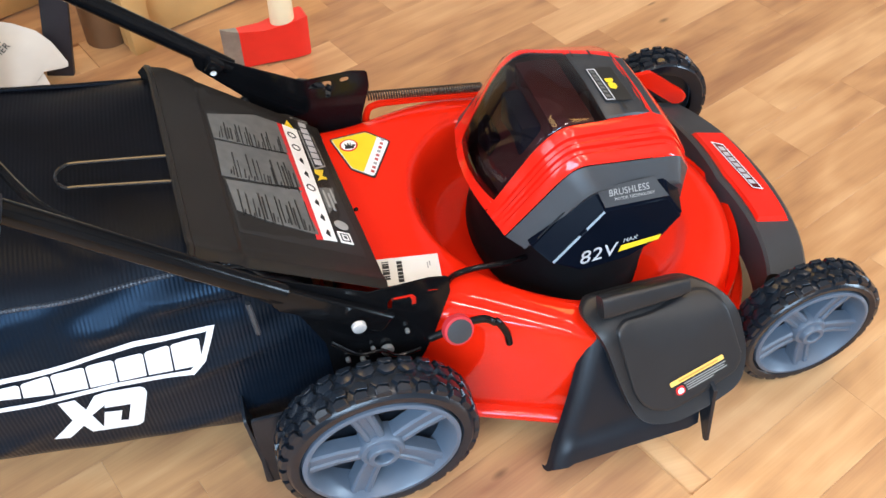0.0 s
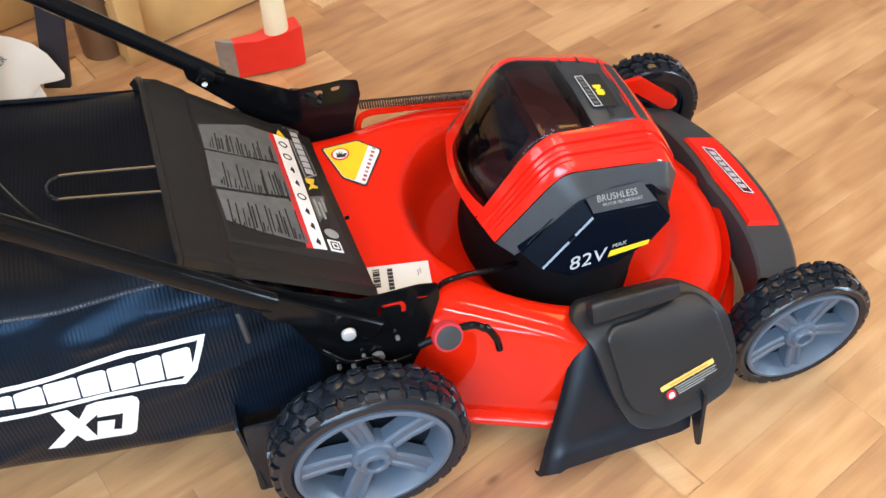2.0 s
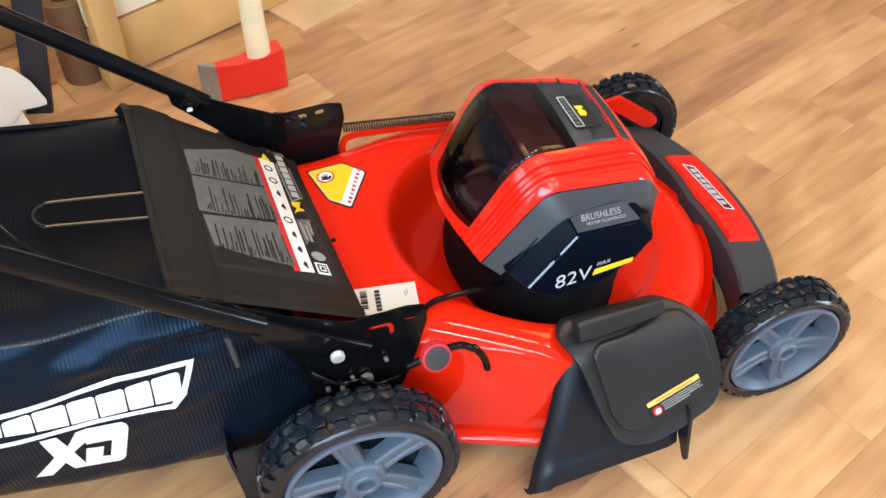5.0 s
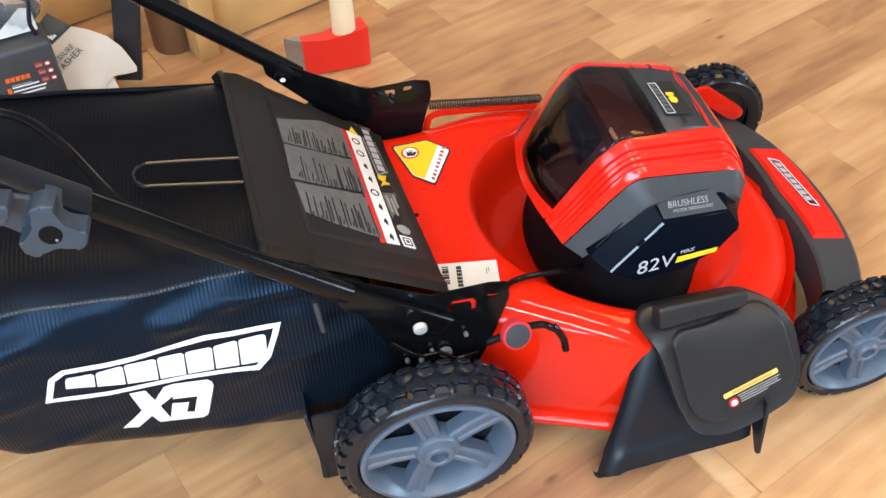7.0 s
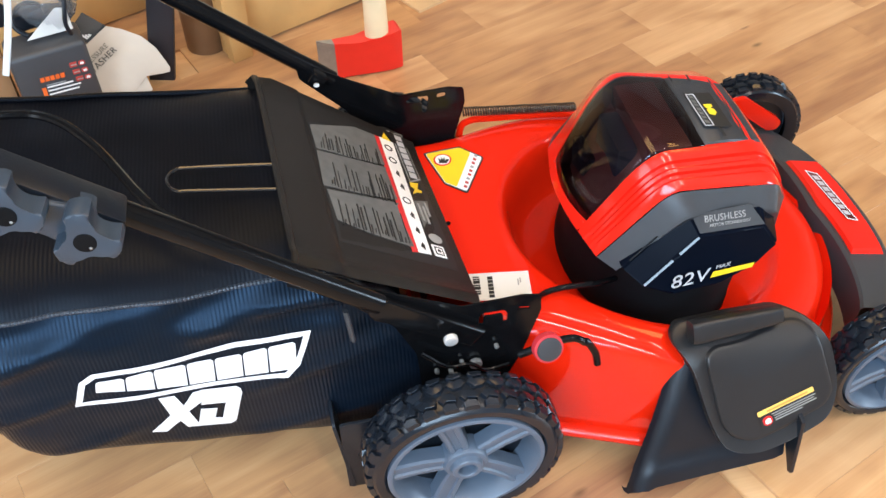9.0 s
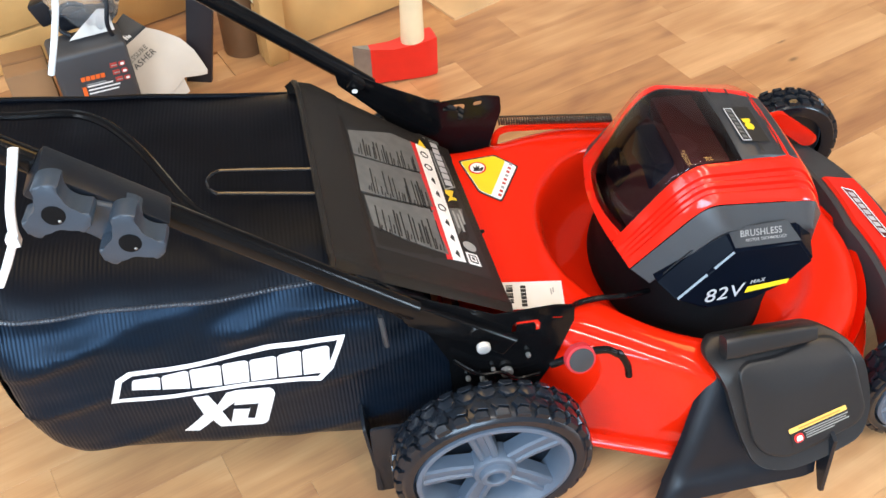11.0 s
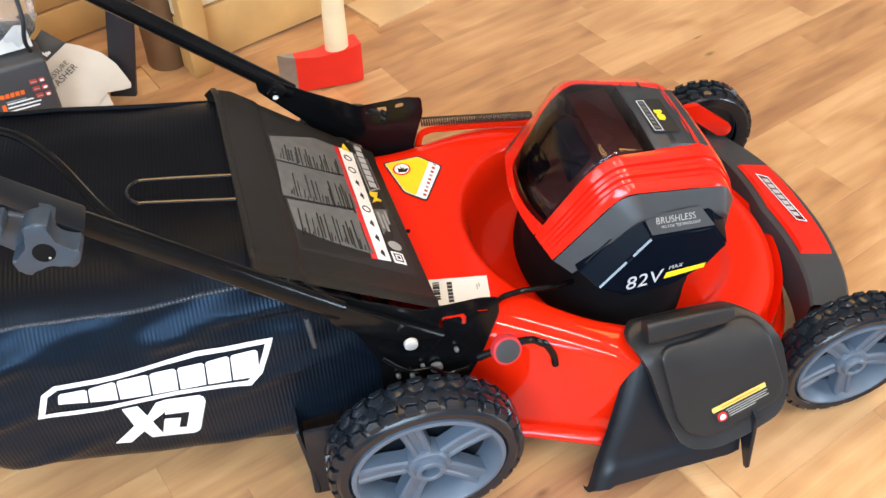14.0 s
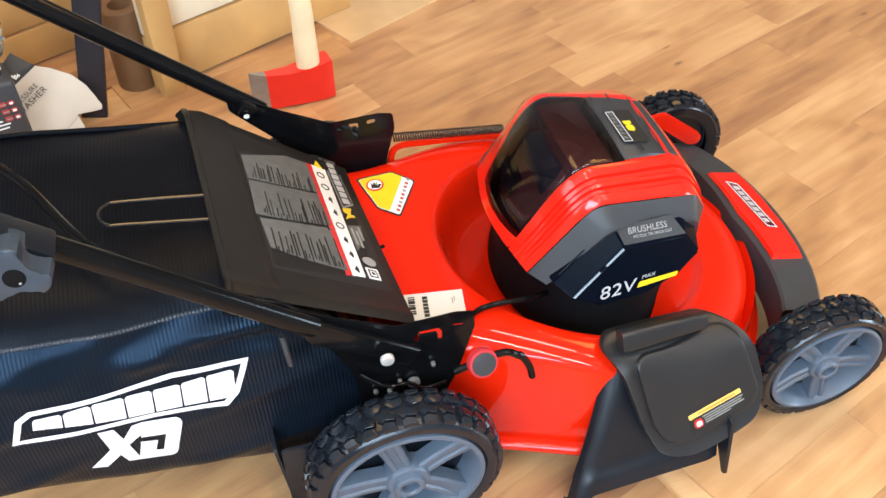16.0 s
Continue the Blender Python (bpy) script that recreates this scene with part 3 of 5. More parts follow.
loft(bm, [[edge(E2, -1)[0], edge(E2, 1)[0]], [edge(E3, -1)[0], edge(E3, 1)[0]], [edge(E4, -1)[0] - Vector((0, -0.03, 0.01)), edge(E4, 1)[0] - Vector((0, 0.03, 0.01))]], False)
part("rear_skirt", bm, BLACKP, cover, "black lower rear edge of the cover")


# battery bay under the see-through lid
bm = bmesh.new()
bay = [[on_top(x, v, h) for v, h in ((-0.96, 0.0), (-0.95, -0.026), (0, -0.026), (FAR - 0.01, -0.026), (FAR, 0.0))] for x in (0.2175, 0.25, 0.284, 0.32, LID1)]
loft(bm, bay, False)
for k, x in ((0, 0.2175), (-1, LID1)):
    loft(bm, [bay[k][1:4], [on_top(x, v, 0.001) for v in (-0.955, 0, FAR - 0.005)]], False)
part("battery_bay", bm, BROWNP, cover, "dark bay under the lid")
bm = bmesh.new()
rings = []
LX = [0.0, 0.02, 0.05, 0.12, 0.2, 0.3, 0.4, 0.46, 0.5, 0.54, 0.58, 0.64, 0.72, 0.8, 0.9, 0.97, 1.0]
for k in LX:
    row = []
    for v in [-0.965, -0.955, -0.93, -0.85, -0.6, -0.3, 0, 0.3, 0.6, 0.85, 0.93, 0.955, 0.965]:
        x = lid_start(v) + (LID1 - lid_start(v)) * k
        side = v if v < 0 else v * (FAR + 0.005) / 0.965
        rim = 0.0 if abs(v) > 0.96 or k in (0.0, 1.0) else (0.0022 if abs(v) > 0.95 or k in (0.02, 0.97) else 0.0030)
        row.append(on_top(x, side, rim))
    rings.append(row)
loft(bm, rings, False)
window = part("battery_window", bm, SMOKED, cover, "smoked glossy see-through battery lid", 50)
bm = bmesh.new()
rings = []
for x in (0.3615, 0.365, 0.40, 0.443, 0.446):
    lift = 0.0008 if x in (0.3615, 0.446) else 0.0032
    rings.append([on_top(x, v) + Vector((0.0, 0, lift if -0.93 < v < FAR - 0.02 else 0.0008)) for v in (-0.95, -0.92, 0, FAR - 0.03, FAR)])
loft(bm, rings, False)
top_plate = part("top_plate", bm, GREYP, cover, "grey plastic top plate", 40)
TOP = plane(tuple(on_top(0.364, 0) + Vector((0, 0, 0.0034))), (0, -1, 0), (1, 0, -0.139))
# Shade of the plate's grooves and notches drawn as thin black strips
for poly in ([(-0.055, 0.056), (-0.04, 0.0575), (0.0, 0.058), (0.04, 0.057), (0.07, 0.053), (0.07, 0.0555), (0.04, 0.0595), (0.0, 0.0605), (-0.055, 0.0585)], rect(0.050, 0.068, 0.027, 0.030), rect(-0.066, -0.052, 0.028, 0.031), rect(-0.066, -0.052, 0.002, 0.004)):
    decal("groove_shade", poly, TOP, INK, top_plate, "", 0.0003)
decal("label", rect(-0.024, 0.049, 0.008, 0.046), TOP, INK, top_plate, "black label with a yellow mark", 0.0004)
LT = TOP @ Matrix.Translation((0, 0, 0.0005))
for poly in ([(-0.021, 0.009), (0.047, 0.009), (0.047, 0.0102), (-0.021, 0.0102)], [(-0.021, 0.0198), (0.047, 0.0208), (0.047, 0.022), (-0.021, 0.021)], [(-0.021, 0.009), (-0.0198, 0.009), (-0.0198, 0.021), (-0.021, 0.021)], [(0.0458, 0.009), (0.047, 0.009), (0.047, 0.022), (0.0458, 0.022)]):
    decal("label_border", poly, LT, SILVER, top_plate)
for i in range(7):
    x = -0.018 + i * 0.0088
    wd = (0.0058, 0.0066, 0.0050, 0.0062, 0.0055, 0.0048, 0.0064)[i]
    decal("label_bar", [(x, 0.0124), (x + wd, 0.0124), (x + wd + 0.0012, 0.0182), (x + 0.0022, 0.0178)], LT, GREYL, top_plate)
decal("yellow_mark", [(0.002, 0.0255), (0.0085, 0.0255), (0.011, 0.029), (0.0135, 0.0255), (0.023, 0.0258), (0.025, 0.033), (0.021, 0.0365), (0.014, 0.0365), (0.0105, 0.0325), (0.007, 0.0365), (0.002, 0.0365)], LT, YELLOW, top_plate)
# battery seen through the lid
bm = bmesh.new()
box(bm, 0.292, 0.350, -0.082, 0.064, 0.32, 0.392, 0.004)
battery = part("battery", bm, BROWNP, cover, "dark brown battery pack behind the smoked lid")
bm = bmesh.new()
box(bm, 0.264, 0.292, -0.050, 0.034, 0.30, 0.372, 0.005)
part("battery_latch", bm, KNOBP, battery, "black battery latch")
bm = bmesh.new()
box(bm, 0.240, 0.258, 0.0, 0.060, 0.27, 0.318, 0.004)
part("battery_step", bm, GREYP, battery, "grey step of the battery")

# black end box with badge
bm = bmesh.new()
outer = [(0.262, -0.186, 0.260), (0.334, -0.174, 0.325), (0.420, -0.172, 0.322), (0.4425, -0.179, 0.290), (0.411, -0.187, 0.266), (0.37, -0.184, 0.238), (0.31, -0.184, 0.232)]
inner = [(0.243, -0.158, 0.272), (0.320, -0.152, 0.352), (0.424, -0.147, 0.333), (0.450, -0.146, 0.305), (0.43, -0.15, 0.250), (0.38, -0.15, 0.215), (0.29, -0.15, 0.212)]
deep = [(x, -0.10, z) for x, _, z in inner]
loft(bm, [deep, inner, outer], True, False, True)
bmesh.ops.bevel(bm, geom=[e for e in bm.edges if all(v.co.y < -0.14 for v in e.verts)], offset=0.003, segments=2, affect="EDGES")
endbox = part("motor_end_box", bm, NAVYP, cover, "blue-black glossy plastic end box", 30)


# glossy bars added on the end box's sloping edge to catch highlights, parted by a notch
for (p0, p1), spans, wide in (((outer[0], outer[1]), ((0.03, 0.53), (0.64, 0.97)), 0.0019), ((inner[0], inner[1]), ((0.12, 0.96),), 0.0012)):
    p0, p1 = Vector(p0), Vector(p1)
    # tilted to mirror the window lamp
    facing = Vector((-0.36, -0.69, 0.62)).normalized()
    run = (p1 - p0).normalized()
    across = facing.cross(run).normalized()
    for a, b in spans:
        bm = bmesh.new()
        m = Matrix((run, across, run.cross(across))).transposed().to_4x4()
        m.translation = p0.lerp(p1, a)
        ln = (p1 - p0).length * (b - a)
        box(bm, 0, ln, -wide, wide, -0.003, 0.0012, 0.0004, m, 1)
        part("edge_glint_bar", bm, GLOSS, endbox, "glossy black bar added to catch a highlight")


M82 = plane((0.300, -0.1878, 0.2490), (1, 0.004, 0.10), (0, 0.20, 1))
lettering("voltage_lettering", "82V", 0.0275, M82, SILVER, endbox, 0.2, 1.12)
lettering("max_lettering", "MAX", 0.0080, M82 @ Matrix.Translation((0.061, 0.0150, 0)), SILVER, endbox, 0.25, 1.1)
decal("yellow_bar", [(0.054, 0.003), (0.110, 0.0045), (0.113, 0.0110), (0.058, 0.0115)], M82, YELLOW, endbox)
MB = plane((0.331, -0.1728, 0.3265), (1, 0.02, -0.04), (0, 0.78, 1))
decal("badge", [(0.0014, 0.001), (0.089, 0.001), (0.0716, 0.0285), (-0.0080, 0.0265)], MB, GREYP, endbox, "grey badge plate", 0.0012)
MBL = MB @ Matrix.Translation((0, 0, 0.0013))
lettering("badge_lettering", "BRUSHLESS", 0.0120, MBL @ Matrix.Translation((0.008, 0.0140, 0)), GREYT, endbox, 0, 0.90)
lettering("badge_small_lettering", "MOTOR TECHNOLOGY", 0.0055, MBL @ Matrix.Translation((0.015, 0.0075, 0)), GREYT, endbox, 0, 0.9)


# front cover: arched grey bumper with red plate
def front_arc(off, z, n=24, half=0.205):
    out = []
    for i in range(n + 1):
        y = -half + 2 * half * i / n
        out.append((0.716 - 0.95 * y * y - 7 * y ** 4 - off * (1 - 0.25 * abs(y) / 0.205), y + 0.006, z))
    return out


bm = bmesh.new()
loft(bm, [front_arc(-0.004, 0.05), front_arc(0.0, 0.10), front_arc(0.004, 0.126), front_arc(0.012, 0.134), front_arc(0.09, 0.150), front_arc(0.096, 0.147), front_arc(0.103, 0.09)], False)
bmesh.ops.holes_fill(bm, edges=[e for e in bm.edges if e.is_boundary])
fcover = part("front_cover", bm, GREYP, mower, "dark grey plastic front bumper cover", 35)
bm = bmesh.new()
a = [Vector(p) for p in front_arc(0.020, 0.1355, 12, 0.106)]
b = [Vector(p) for p in front_arc(0.085, 0.1495, 12, 0.106)]
h = Vector((0, 0, 0.007))
mid = [lerp_rows(a, b, t) for t in (0.06, 0.94)]
for row in mid:
    row[0], row[-1] = row[0].lerp(row[1], 0.25), row[-1].lerp(row[-2], 0.25)
loft(bm, [a, [p + h for p in mid[0]], [p + h for p in mid[1]], b], False)
loft(bm, [[a[0], b[0]], [mid[0][0] + h, mid[1][0] + h]], False)
loft(bm, [[a[-1], b[-1]], [mid[0][-1] + h, mid[1][-1] + h]], False)
fplate = part("front_plate", bm, REDP, fcover, "glossy red plate set in the bumper", 35)
FP = plane((0.662, 0.022, 0.1508), (0.08, -1, 0), (1, 0, -0.21))
decal("emblem", round_poly([(-0.062, -0.010), (0.056, -0.008), (0.062, 0.009), (-0.052, 0.009)], 0.004, 3), FP, DARKRED, fplate, "dark red emblem with white slanted bars", 0.0005)
FPU = FP @ Matrix.Translation((0, 0, 0.0006))
for poly in ([(-0.061, -0.0095), (0.0555, -0.0075), (0.056, -0.0062), (-0.060, -0.0082)], [(-0.0515, 0.0075), (0.061, 0.0075), (0.0615, 0.0088), (-0.051, 0.0088)], [(-0.061, -0.0095), (-0.0595, -0.0095), (-0.050, 0.0088), (-0.0515, 0.0088)], [(0.0545, -0.0075), (0.056, -0.0075), (0.0618, 0.0088), (0.0603, 0.0088)]):
    decal("emblem_rim", poly, FPU, WHITE, fplate)
for i in range(7):
    x = -0.0475 + i * 0.0140
    decal("emblem_bar", [(x, -0.0042), (x + 0.0095, -0.0040), (x + 0.0112, 0.0042), (x + 0.0025, 0.0042)], FPU, SILVER, fplate)
bm = bmesh.new()
lathe(bm, [(0.0034, -0.002), (0.0034, 0.0008), (0.0026, 0.0018), (0.0010, 0.0020)], 12, (0.050, 0.004, 0.2385), "z")
part("screw", bm, BLACKM, deck, "small black screw head")
# front wheel arms
for s in (1,):
    bm = bmesh.new()
    mm = plane((0, s * 0.205, 0), (1, 0, 0), (0, 0, 1))
    prism(bm, round_poly([(0.53, 0.214), (0.588, 0.219), (0.662, 0.161), (0.664, 0.146), (0.645, 0.140), (0.580, 0.192), (0.53, 0.190)], 0.006), 0.008, mm @ Matrix.Translation((0, 0, -0.004)), 0.002)
    part("wheel_arm", bm, RED, mower, "red steel front wheel arm")

# side discharge: hinged flap, moulded chute and fin
SIDE = plane((0.283, -0.262, 0.247), (1, 0, -0.02), (0, -0.5, -0.87)) @ Matrix.Diagonal((1, 1, -1, 1))
OUT = [(-0.005, 0.010), (0.010, -0.004), (0.080, -0.006), (0.150, -0.006), (0.1755, 0.006), (0.191, 0.020), (0.2035, 0.045), (0.2135, 0.100), (0.203, 0.146), (0.150, 0.168), (0.098, 0.180), (0.056, 0.167), (0.036, 0.122), (0.016, 0.046)]
INN = [(0.033, 0.033), (0.045, 0.023), (0.0845, 0.0215), (0.149, 0.0075), (0.169, 0.010), (0.1825, 0.0255), (0.192, 0.0595), (0.204, 0.107), (0.193, 0.1245), (0.1375, 0.146), (0.0955, 0.159), (0.064, 0.1465), (0.0505, 0.124), (0.0375, 0.0595)]


def flap_ring(poly, shrink, h, r):
    c = Vector((0.105, 0.085))
    pts = round_poly([tuple(c + (Vector(p) - c) * shrink) for p in poly], r, 5)
    out = []
    for x, y in pts:
        bend = 0.30 * max(0.0, 0.045 - y) ** 2 / 0.045 * 4
        out.append((x, y, h - bend * 0.6 - 0.05 * abs(x - 0.1) ** 2))
    return out


bm = bmesh.new()
rings = [flap_ring(OUT, 1.0, -0.008, 0.02), flap_ring(OUT, 1.004, -0.001, 0.02), flap_ring(OUT, 1.0, 0.0022, 0.02), flap_ring(OUT, 0.99, 0.0040, 0.02), flap_ring(OUT, 0.978, 0.0034, 0.02), flap_ring(INN, 1.035, 0.0030, 0.016), flap_ring(INN, 1.016, 0.0026, 0.016), flap_ring(INN, 1.006, 0.0034, 0.016), flap_ring(INN, 0.994, 0.0064, 0.016), flap_ring(INN, 0.980, 0.0070, 0.016), flap_ring(INN, 0.93, 0.0066, 0.016), flap_ring(INN, 0.6, 0.0078, 0.016), flap_ring(INN, 0.2, 0.0084, 0.01)]
loft(bm, rings, True, True, True)
bmesh.ops.transform(bm, matrix=SIDE, verts=bm.verts)
flap = part("chute_flap", bm, FLAPP, mower, "black plastic side discharge flap with a raised bead", 40)
bm = bmesh.new()
secs = []
for i in range(15):
    k = i / 14
    g = 0.90 if i in (0, 14) else 0.97 if i in (1, 13) else 1.0
    c = Vector((0.018 + 0.118 * k, 0.0005 - 0.0065 * k, -0.007))
    hv, hh = 0.0155 - 0.0045 * k, 0.0125
    ring = []
    for j in range(28):
        a = 2 * math.pi * j / 28
        ca, sa = math.cos(a), math.sin(a)
        ring.append(SIDE @ (c + Vector((0, g * hv * math.copysign(abs(ca) ** 0.45, ca), g * hh * math.copysign(abs(sa) ** 0.45, sa)))))
    secs.append(ring)
loft(bm, secs, True, True, True)
part("hinge", bm, FLAPP, flap, "black rolled hinge of the flap", 50)


def flap_m(o, u):
    m = plane((o[0], o[1], 0.0086), (u[0] - o[0], u[1] - o[1], 0), (u[1] - o[1], -(u[0] - o[0]), 0)) @ Matrix.Diagonal((1, 1, -1, 1))
    return SIDE @ m


FM = flap_m((0.099, 0.1215), (0.174, 0.0985))
decal("warning_bar", round_poly(rect(-0.001, 0.079, -0.0025, 0.0045), 0.002, 3), FM, STRIP, flap, "amber warning strip", 0.0006)
decal("warning_bar_text", rect(0.012, 0.070, -0.0001, 0.0019), FM @ Matrix.Translation((0, 0, 0.0007)), AMBER, flap)
decal("text_field", rect(0.0, 0.081, -0.021, -0.003), FM, INK, flap, "black printed field", 0.0004)
decal("warning_sign", round_poly(rect(0.003, 0.016, -0.019, -0.006), 0.006, 4), FM, REDL, flap, "red warning sign", 0.0008)
decal("warning_symbol", round_poly([(0.0055, -0.0165), (0.0135, -0.0165), (0.014, -0.0105), (0.0095, -0.0085), (0.0055, -0.0115)], 0.002, 3), FM @ Matrix.Translation((0, 0, 0.0009)), WHITE, flap)
for i, (x0, x1) in enumerate(((0.017, 0.083), (0.019, 0.080), (0.019, 0.083), (0.019, 0.062))):
    decal("text_bar", rect(x0, x1 - 0.004, -0.0070 - i * 0.0034, -0.0056 - i * 0.0034), FM @ Matrix.Translation((0, 0, 0.0005)), GREYT, flap, "", 0.0004)
bm = bmesh.new()
rows = []
for t in (0.0, 0.15, 0.3, 0.45, 0.6, 0.72, 0.83, 0.84, 0.92, 1.0):
    z = 0.205 - 0.168 * t
    y = -0.262 - 0.080 * t - 0.006 * math.sin(math.pi * t) - (0.0018 if t > 0.835 else 0.0) - 0.003 * max(0, t - 0.83) / 0.17
    xl, xr = 0.292 - 0.073 * t, 0.462 - 0.026 * t
    dz = 0.016 * t
    rows.append([(xl - 0.001, y + 0.016, z - 0.020 * t), (xl + 0.001, y + 0.010, z - 0.016 * t), (xl + 0.004, y + 0.006, z - 0.008 * t), (xl + 0.010, y + 0.002, z - 0.003 * t), (xl + 0.018, y, z), (xl + 0.024, y - 0.001, z), (xl + 0.034, y + 0.001, z + dz * 0.2),
                 (xl + 0.10, y + 0.002, z + dz * 0.5), (xr - 0.02, y + 0.002, z + dz), (xr - 0.004, y + 0.006, z + dz), (xr, y + 0.018, z + dz)])
last = rows[-1]
rows.append([(x, y + 0.004, z - 0.004) for x, y, z in last])
rows.append([(x, y + 0.012, z - 0.004) for x, y, z in last])
loft(bm, rows, False)
chute = part("chute", bm, BLACKP, mower, "black plastic side discharge chute", 45)
bm = bmesh.new()
prism(bm, [(-0.300, 0.145), (-0.345, 0.130), (-0.361, 0.036), (-0.355, 0.033), (-0.325, 0.075)], 0.006, plane((0.436, 0, 0), (0, 1, 0), (0, 0, 1)), 0.0015)
part("fin", bm, BLACKP, chute, "black plastic fin under the flap")

# height lever with round end
bm = bmesh.new()
LD = plane((0.117, -0.262, 0.268), (1, 0.1, 0), (0, 0.45, 1))
prism(bm, [(0.019 * math.cos(2 * math.pi * i / 28), 0.019 * math.sin(2 * math.pi * i / 28)) for i in range(28)], 0.010, LD @ Matrix.Translation((0, 0, -0.010)), 0.002)
lev = part("height_lever", bm, LEVR, mower, "red round end of the height lever")
bm = bmesh.new()
prism(bm, [(0.0155 * math.cos(2 * math.pi * i / 28), 0.0155 * math.sin(2 * math.pi * i / 28)) for i in range(28)], 0.0015, LD, 0.0005)
part("lever_cap", bm, GREYP, lev, "grey cap disc")
bm = bmesh.new()
tube(bm, smooth_path([(0.085, -0.245, 0.245), (0.128, -0.252, 0.268), (0.150, -0.256, 0.273), (0.163, -0.256, 0.262), (0.166, -0.257, 0.263), (0.178, -0.258, 0.240), (0.183, -0.258, 0.217)], 4), 0.0048, 10)
part("lever_arm", bm, BLACKM, lev, "black hooked lever arm")

# rear door: sloping patch with raised back band and printed label
NF, FF, FR, NR = Vector((0.055, -0.188, 0.283)), Vector((0.034, 0.186, 0.246)), Vector((-0.184, 0.188, 0.411)), Vector((-0.163, -0.203, 0.4215))


def on_door(s, t, h=0.0):
    """s from the near side to the far side, t from the front edge up to the rear edge, h above the surface."""
    p = NF.lerp(FF, s).lerp(NR.lerp(FR, s), t)
    nrm = (FF - NF).cross(NR - NF).normalized()
    return p + nrm * h


def door_height(s, t):
    h = 0.0
    if t > 0.74:
        h += 0.0022 * min(1, (t - 0.74) / 0.02)
    if s > 0.90 or s < 0.05:
        h += 0.0015
    if t > 0.97:
        h += 0.0025
    h -= 0.012 * max(0, (s - 0.88) / 0.12) * max(0, (t - 0.90) / 0.10)
    return h - 0.004 * max(0, 0.03 - s) / 0.03 - 0.014 * max(0, s - 0.97) / 0.03


bm = bmesh.new()
ss = [0.0, 0.012, 0.03, 0.045, 0.055, 0.10, 0.2, 0.35, 0.5, 0.65, 0.8, 0.89, 0.905, 0.95, 0.97, 1.0]
tt = [0.0, 0.02, 0.1, 0.25, 0.45, 0.6, 0.72, 0.74, 0.752, 0.765, 0.9, 0.965, 0.975, 0.995, 1.0]
grid = [[on_door(s, t, door_height(s, t) - (0.006 if t == 0.0 else 0.003 if t == 1.0 else 0)) for s in ss] for t in tt]
grid.insert(0, [p - Vector((-0.01, 0, 0.05)) for p in grid[0]])
grid.append([p + Vector((0.012, 0, -0.03)) for p in grid[-1]])
loft(bm, grid, False)
door = part("rear_door", bm, DOORP, mower, "dark grey plastic rear discharge door with a printed label", 30)
for s in (0, 1):
    bm = bmesh.new()
    col = [on_door(float(s), t, -0.018) for t in (0, 0.3, 0.6, 1)]
    loft(bm, [col, [p - Vector((0, 0, 0.018 if s == 0 else 0.05)) for p in col]], False)
    # Matt black stands for shade here; the door is dark grey plastic
    part("door_side", bm, MATTE, door, "side wall of the rear door")


def door_decal(name, poly, material, label="", h=0.0006):
    """poly in (s, t) of the door, laid a little above its face."""
    bm = bmesh.new()
    vs = [bm.verts.new(on_door(s, t, h)) for s, t in poly]
    lo = [bm.verts.new(on_door(s, t, -0.001)) for s, t in poly]
    bm.faces.new(vs)
    for i in range(len(vs)):
        j = (i + 1) % len(vs)
        bm.faces.new((vs[i], vs[j], lo[j], lo[i]))
    return part(name, bm, material, door, label, 0)


door_decal("label_ground", [(0.792, 0.728), (0.150, 0.728), (0.150, 0.075), (1.0, 0.075), (1.0, 0.20)], INK, "black ground of the printed label", 0.0003)
FIELDS = (((0.776, 0.72), (0.945, 0.298), (0.693, 0.288), (0.655, 0.53), (0.634, 0.72)), ((0.622, 0.72), (0.680, 0.288), (0.482, 0.291), (0.447, 0.50), (0.424, 0.735)), ((0.408, 0.72), (0.462, 0.291), (0.219, 0.305), (0.231, 0.534), (0.256, 0.709)))
for poly in FIELDS:
    door_decal("grey_field", poly[::-1], GREYL, "grey printed field")
rng = random.Random(4)
for lo, hi, slant in ((0.640, 0.775, 0.19), (0.430, 0.618, 0.14), (0.215, 0.410, 0.12)):
    for i in range(21):
        t = 0.685 - 0.375 * (i + rng.random() * 0.5) / 21
        wd = 0.0035 + 0.0045 * rng.random()
        up = hi + slant * (0.72 - t)
        low = lo + (0.05 if lo > 0.6 else 0.02) * (0.72 - t) + (0.10 * max(0, t - 0.5) if lo < 0.3 else 0.0)
        s0 = low + (up - low) * (0.02 + 0.10 * rng.random())
        s1 = s0 + (up - s0) * rng.choice((0.12, 0.25, 0.5, 0.62, 0.72))
        door_decal("text_bar", [(s0, t), (s0, t + wd), (s1, t + wd - 0.006), (s1, t - 0.006)], INK, "", 0.0012)
door_decal("red_strip", [(0.199, 0.289), (0.192, 0.325), (0.945, 0.298), (0.955, 0.264)], REDL, "red strip of the label")
door_decal("white_strip", [(0.204, 0.211), (0.199, 0.289), (0.955, 0.266), (0.982, 0.173)], WHITE, "white strip with small symbols")
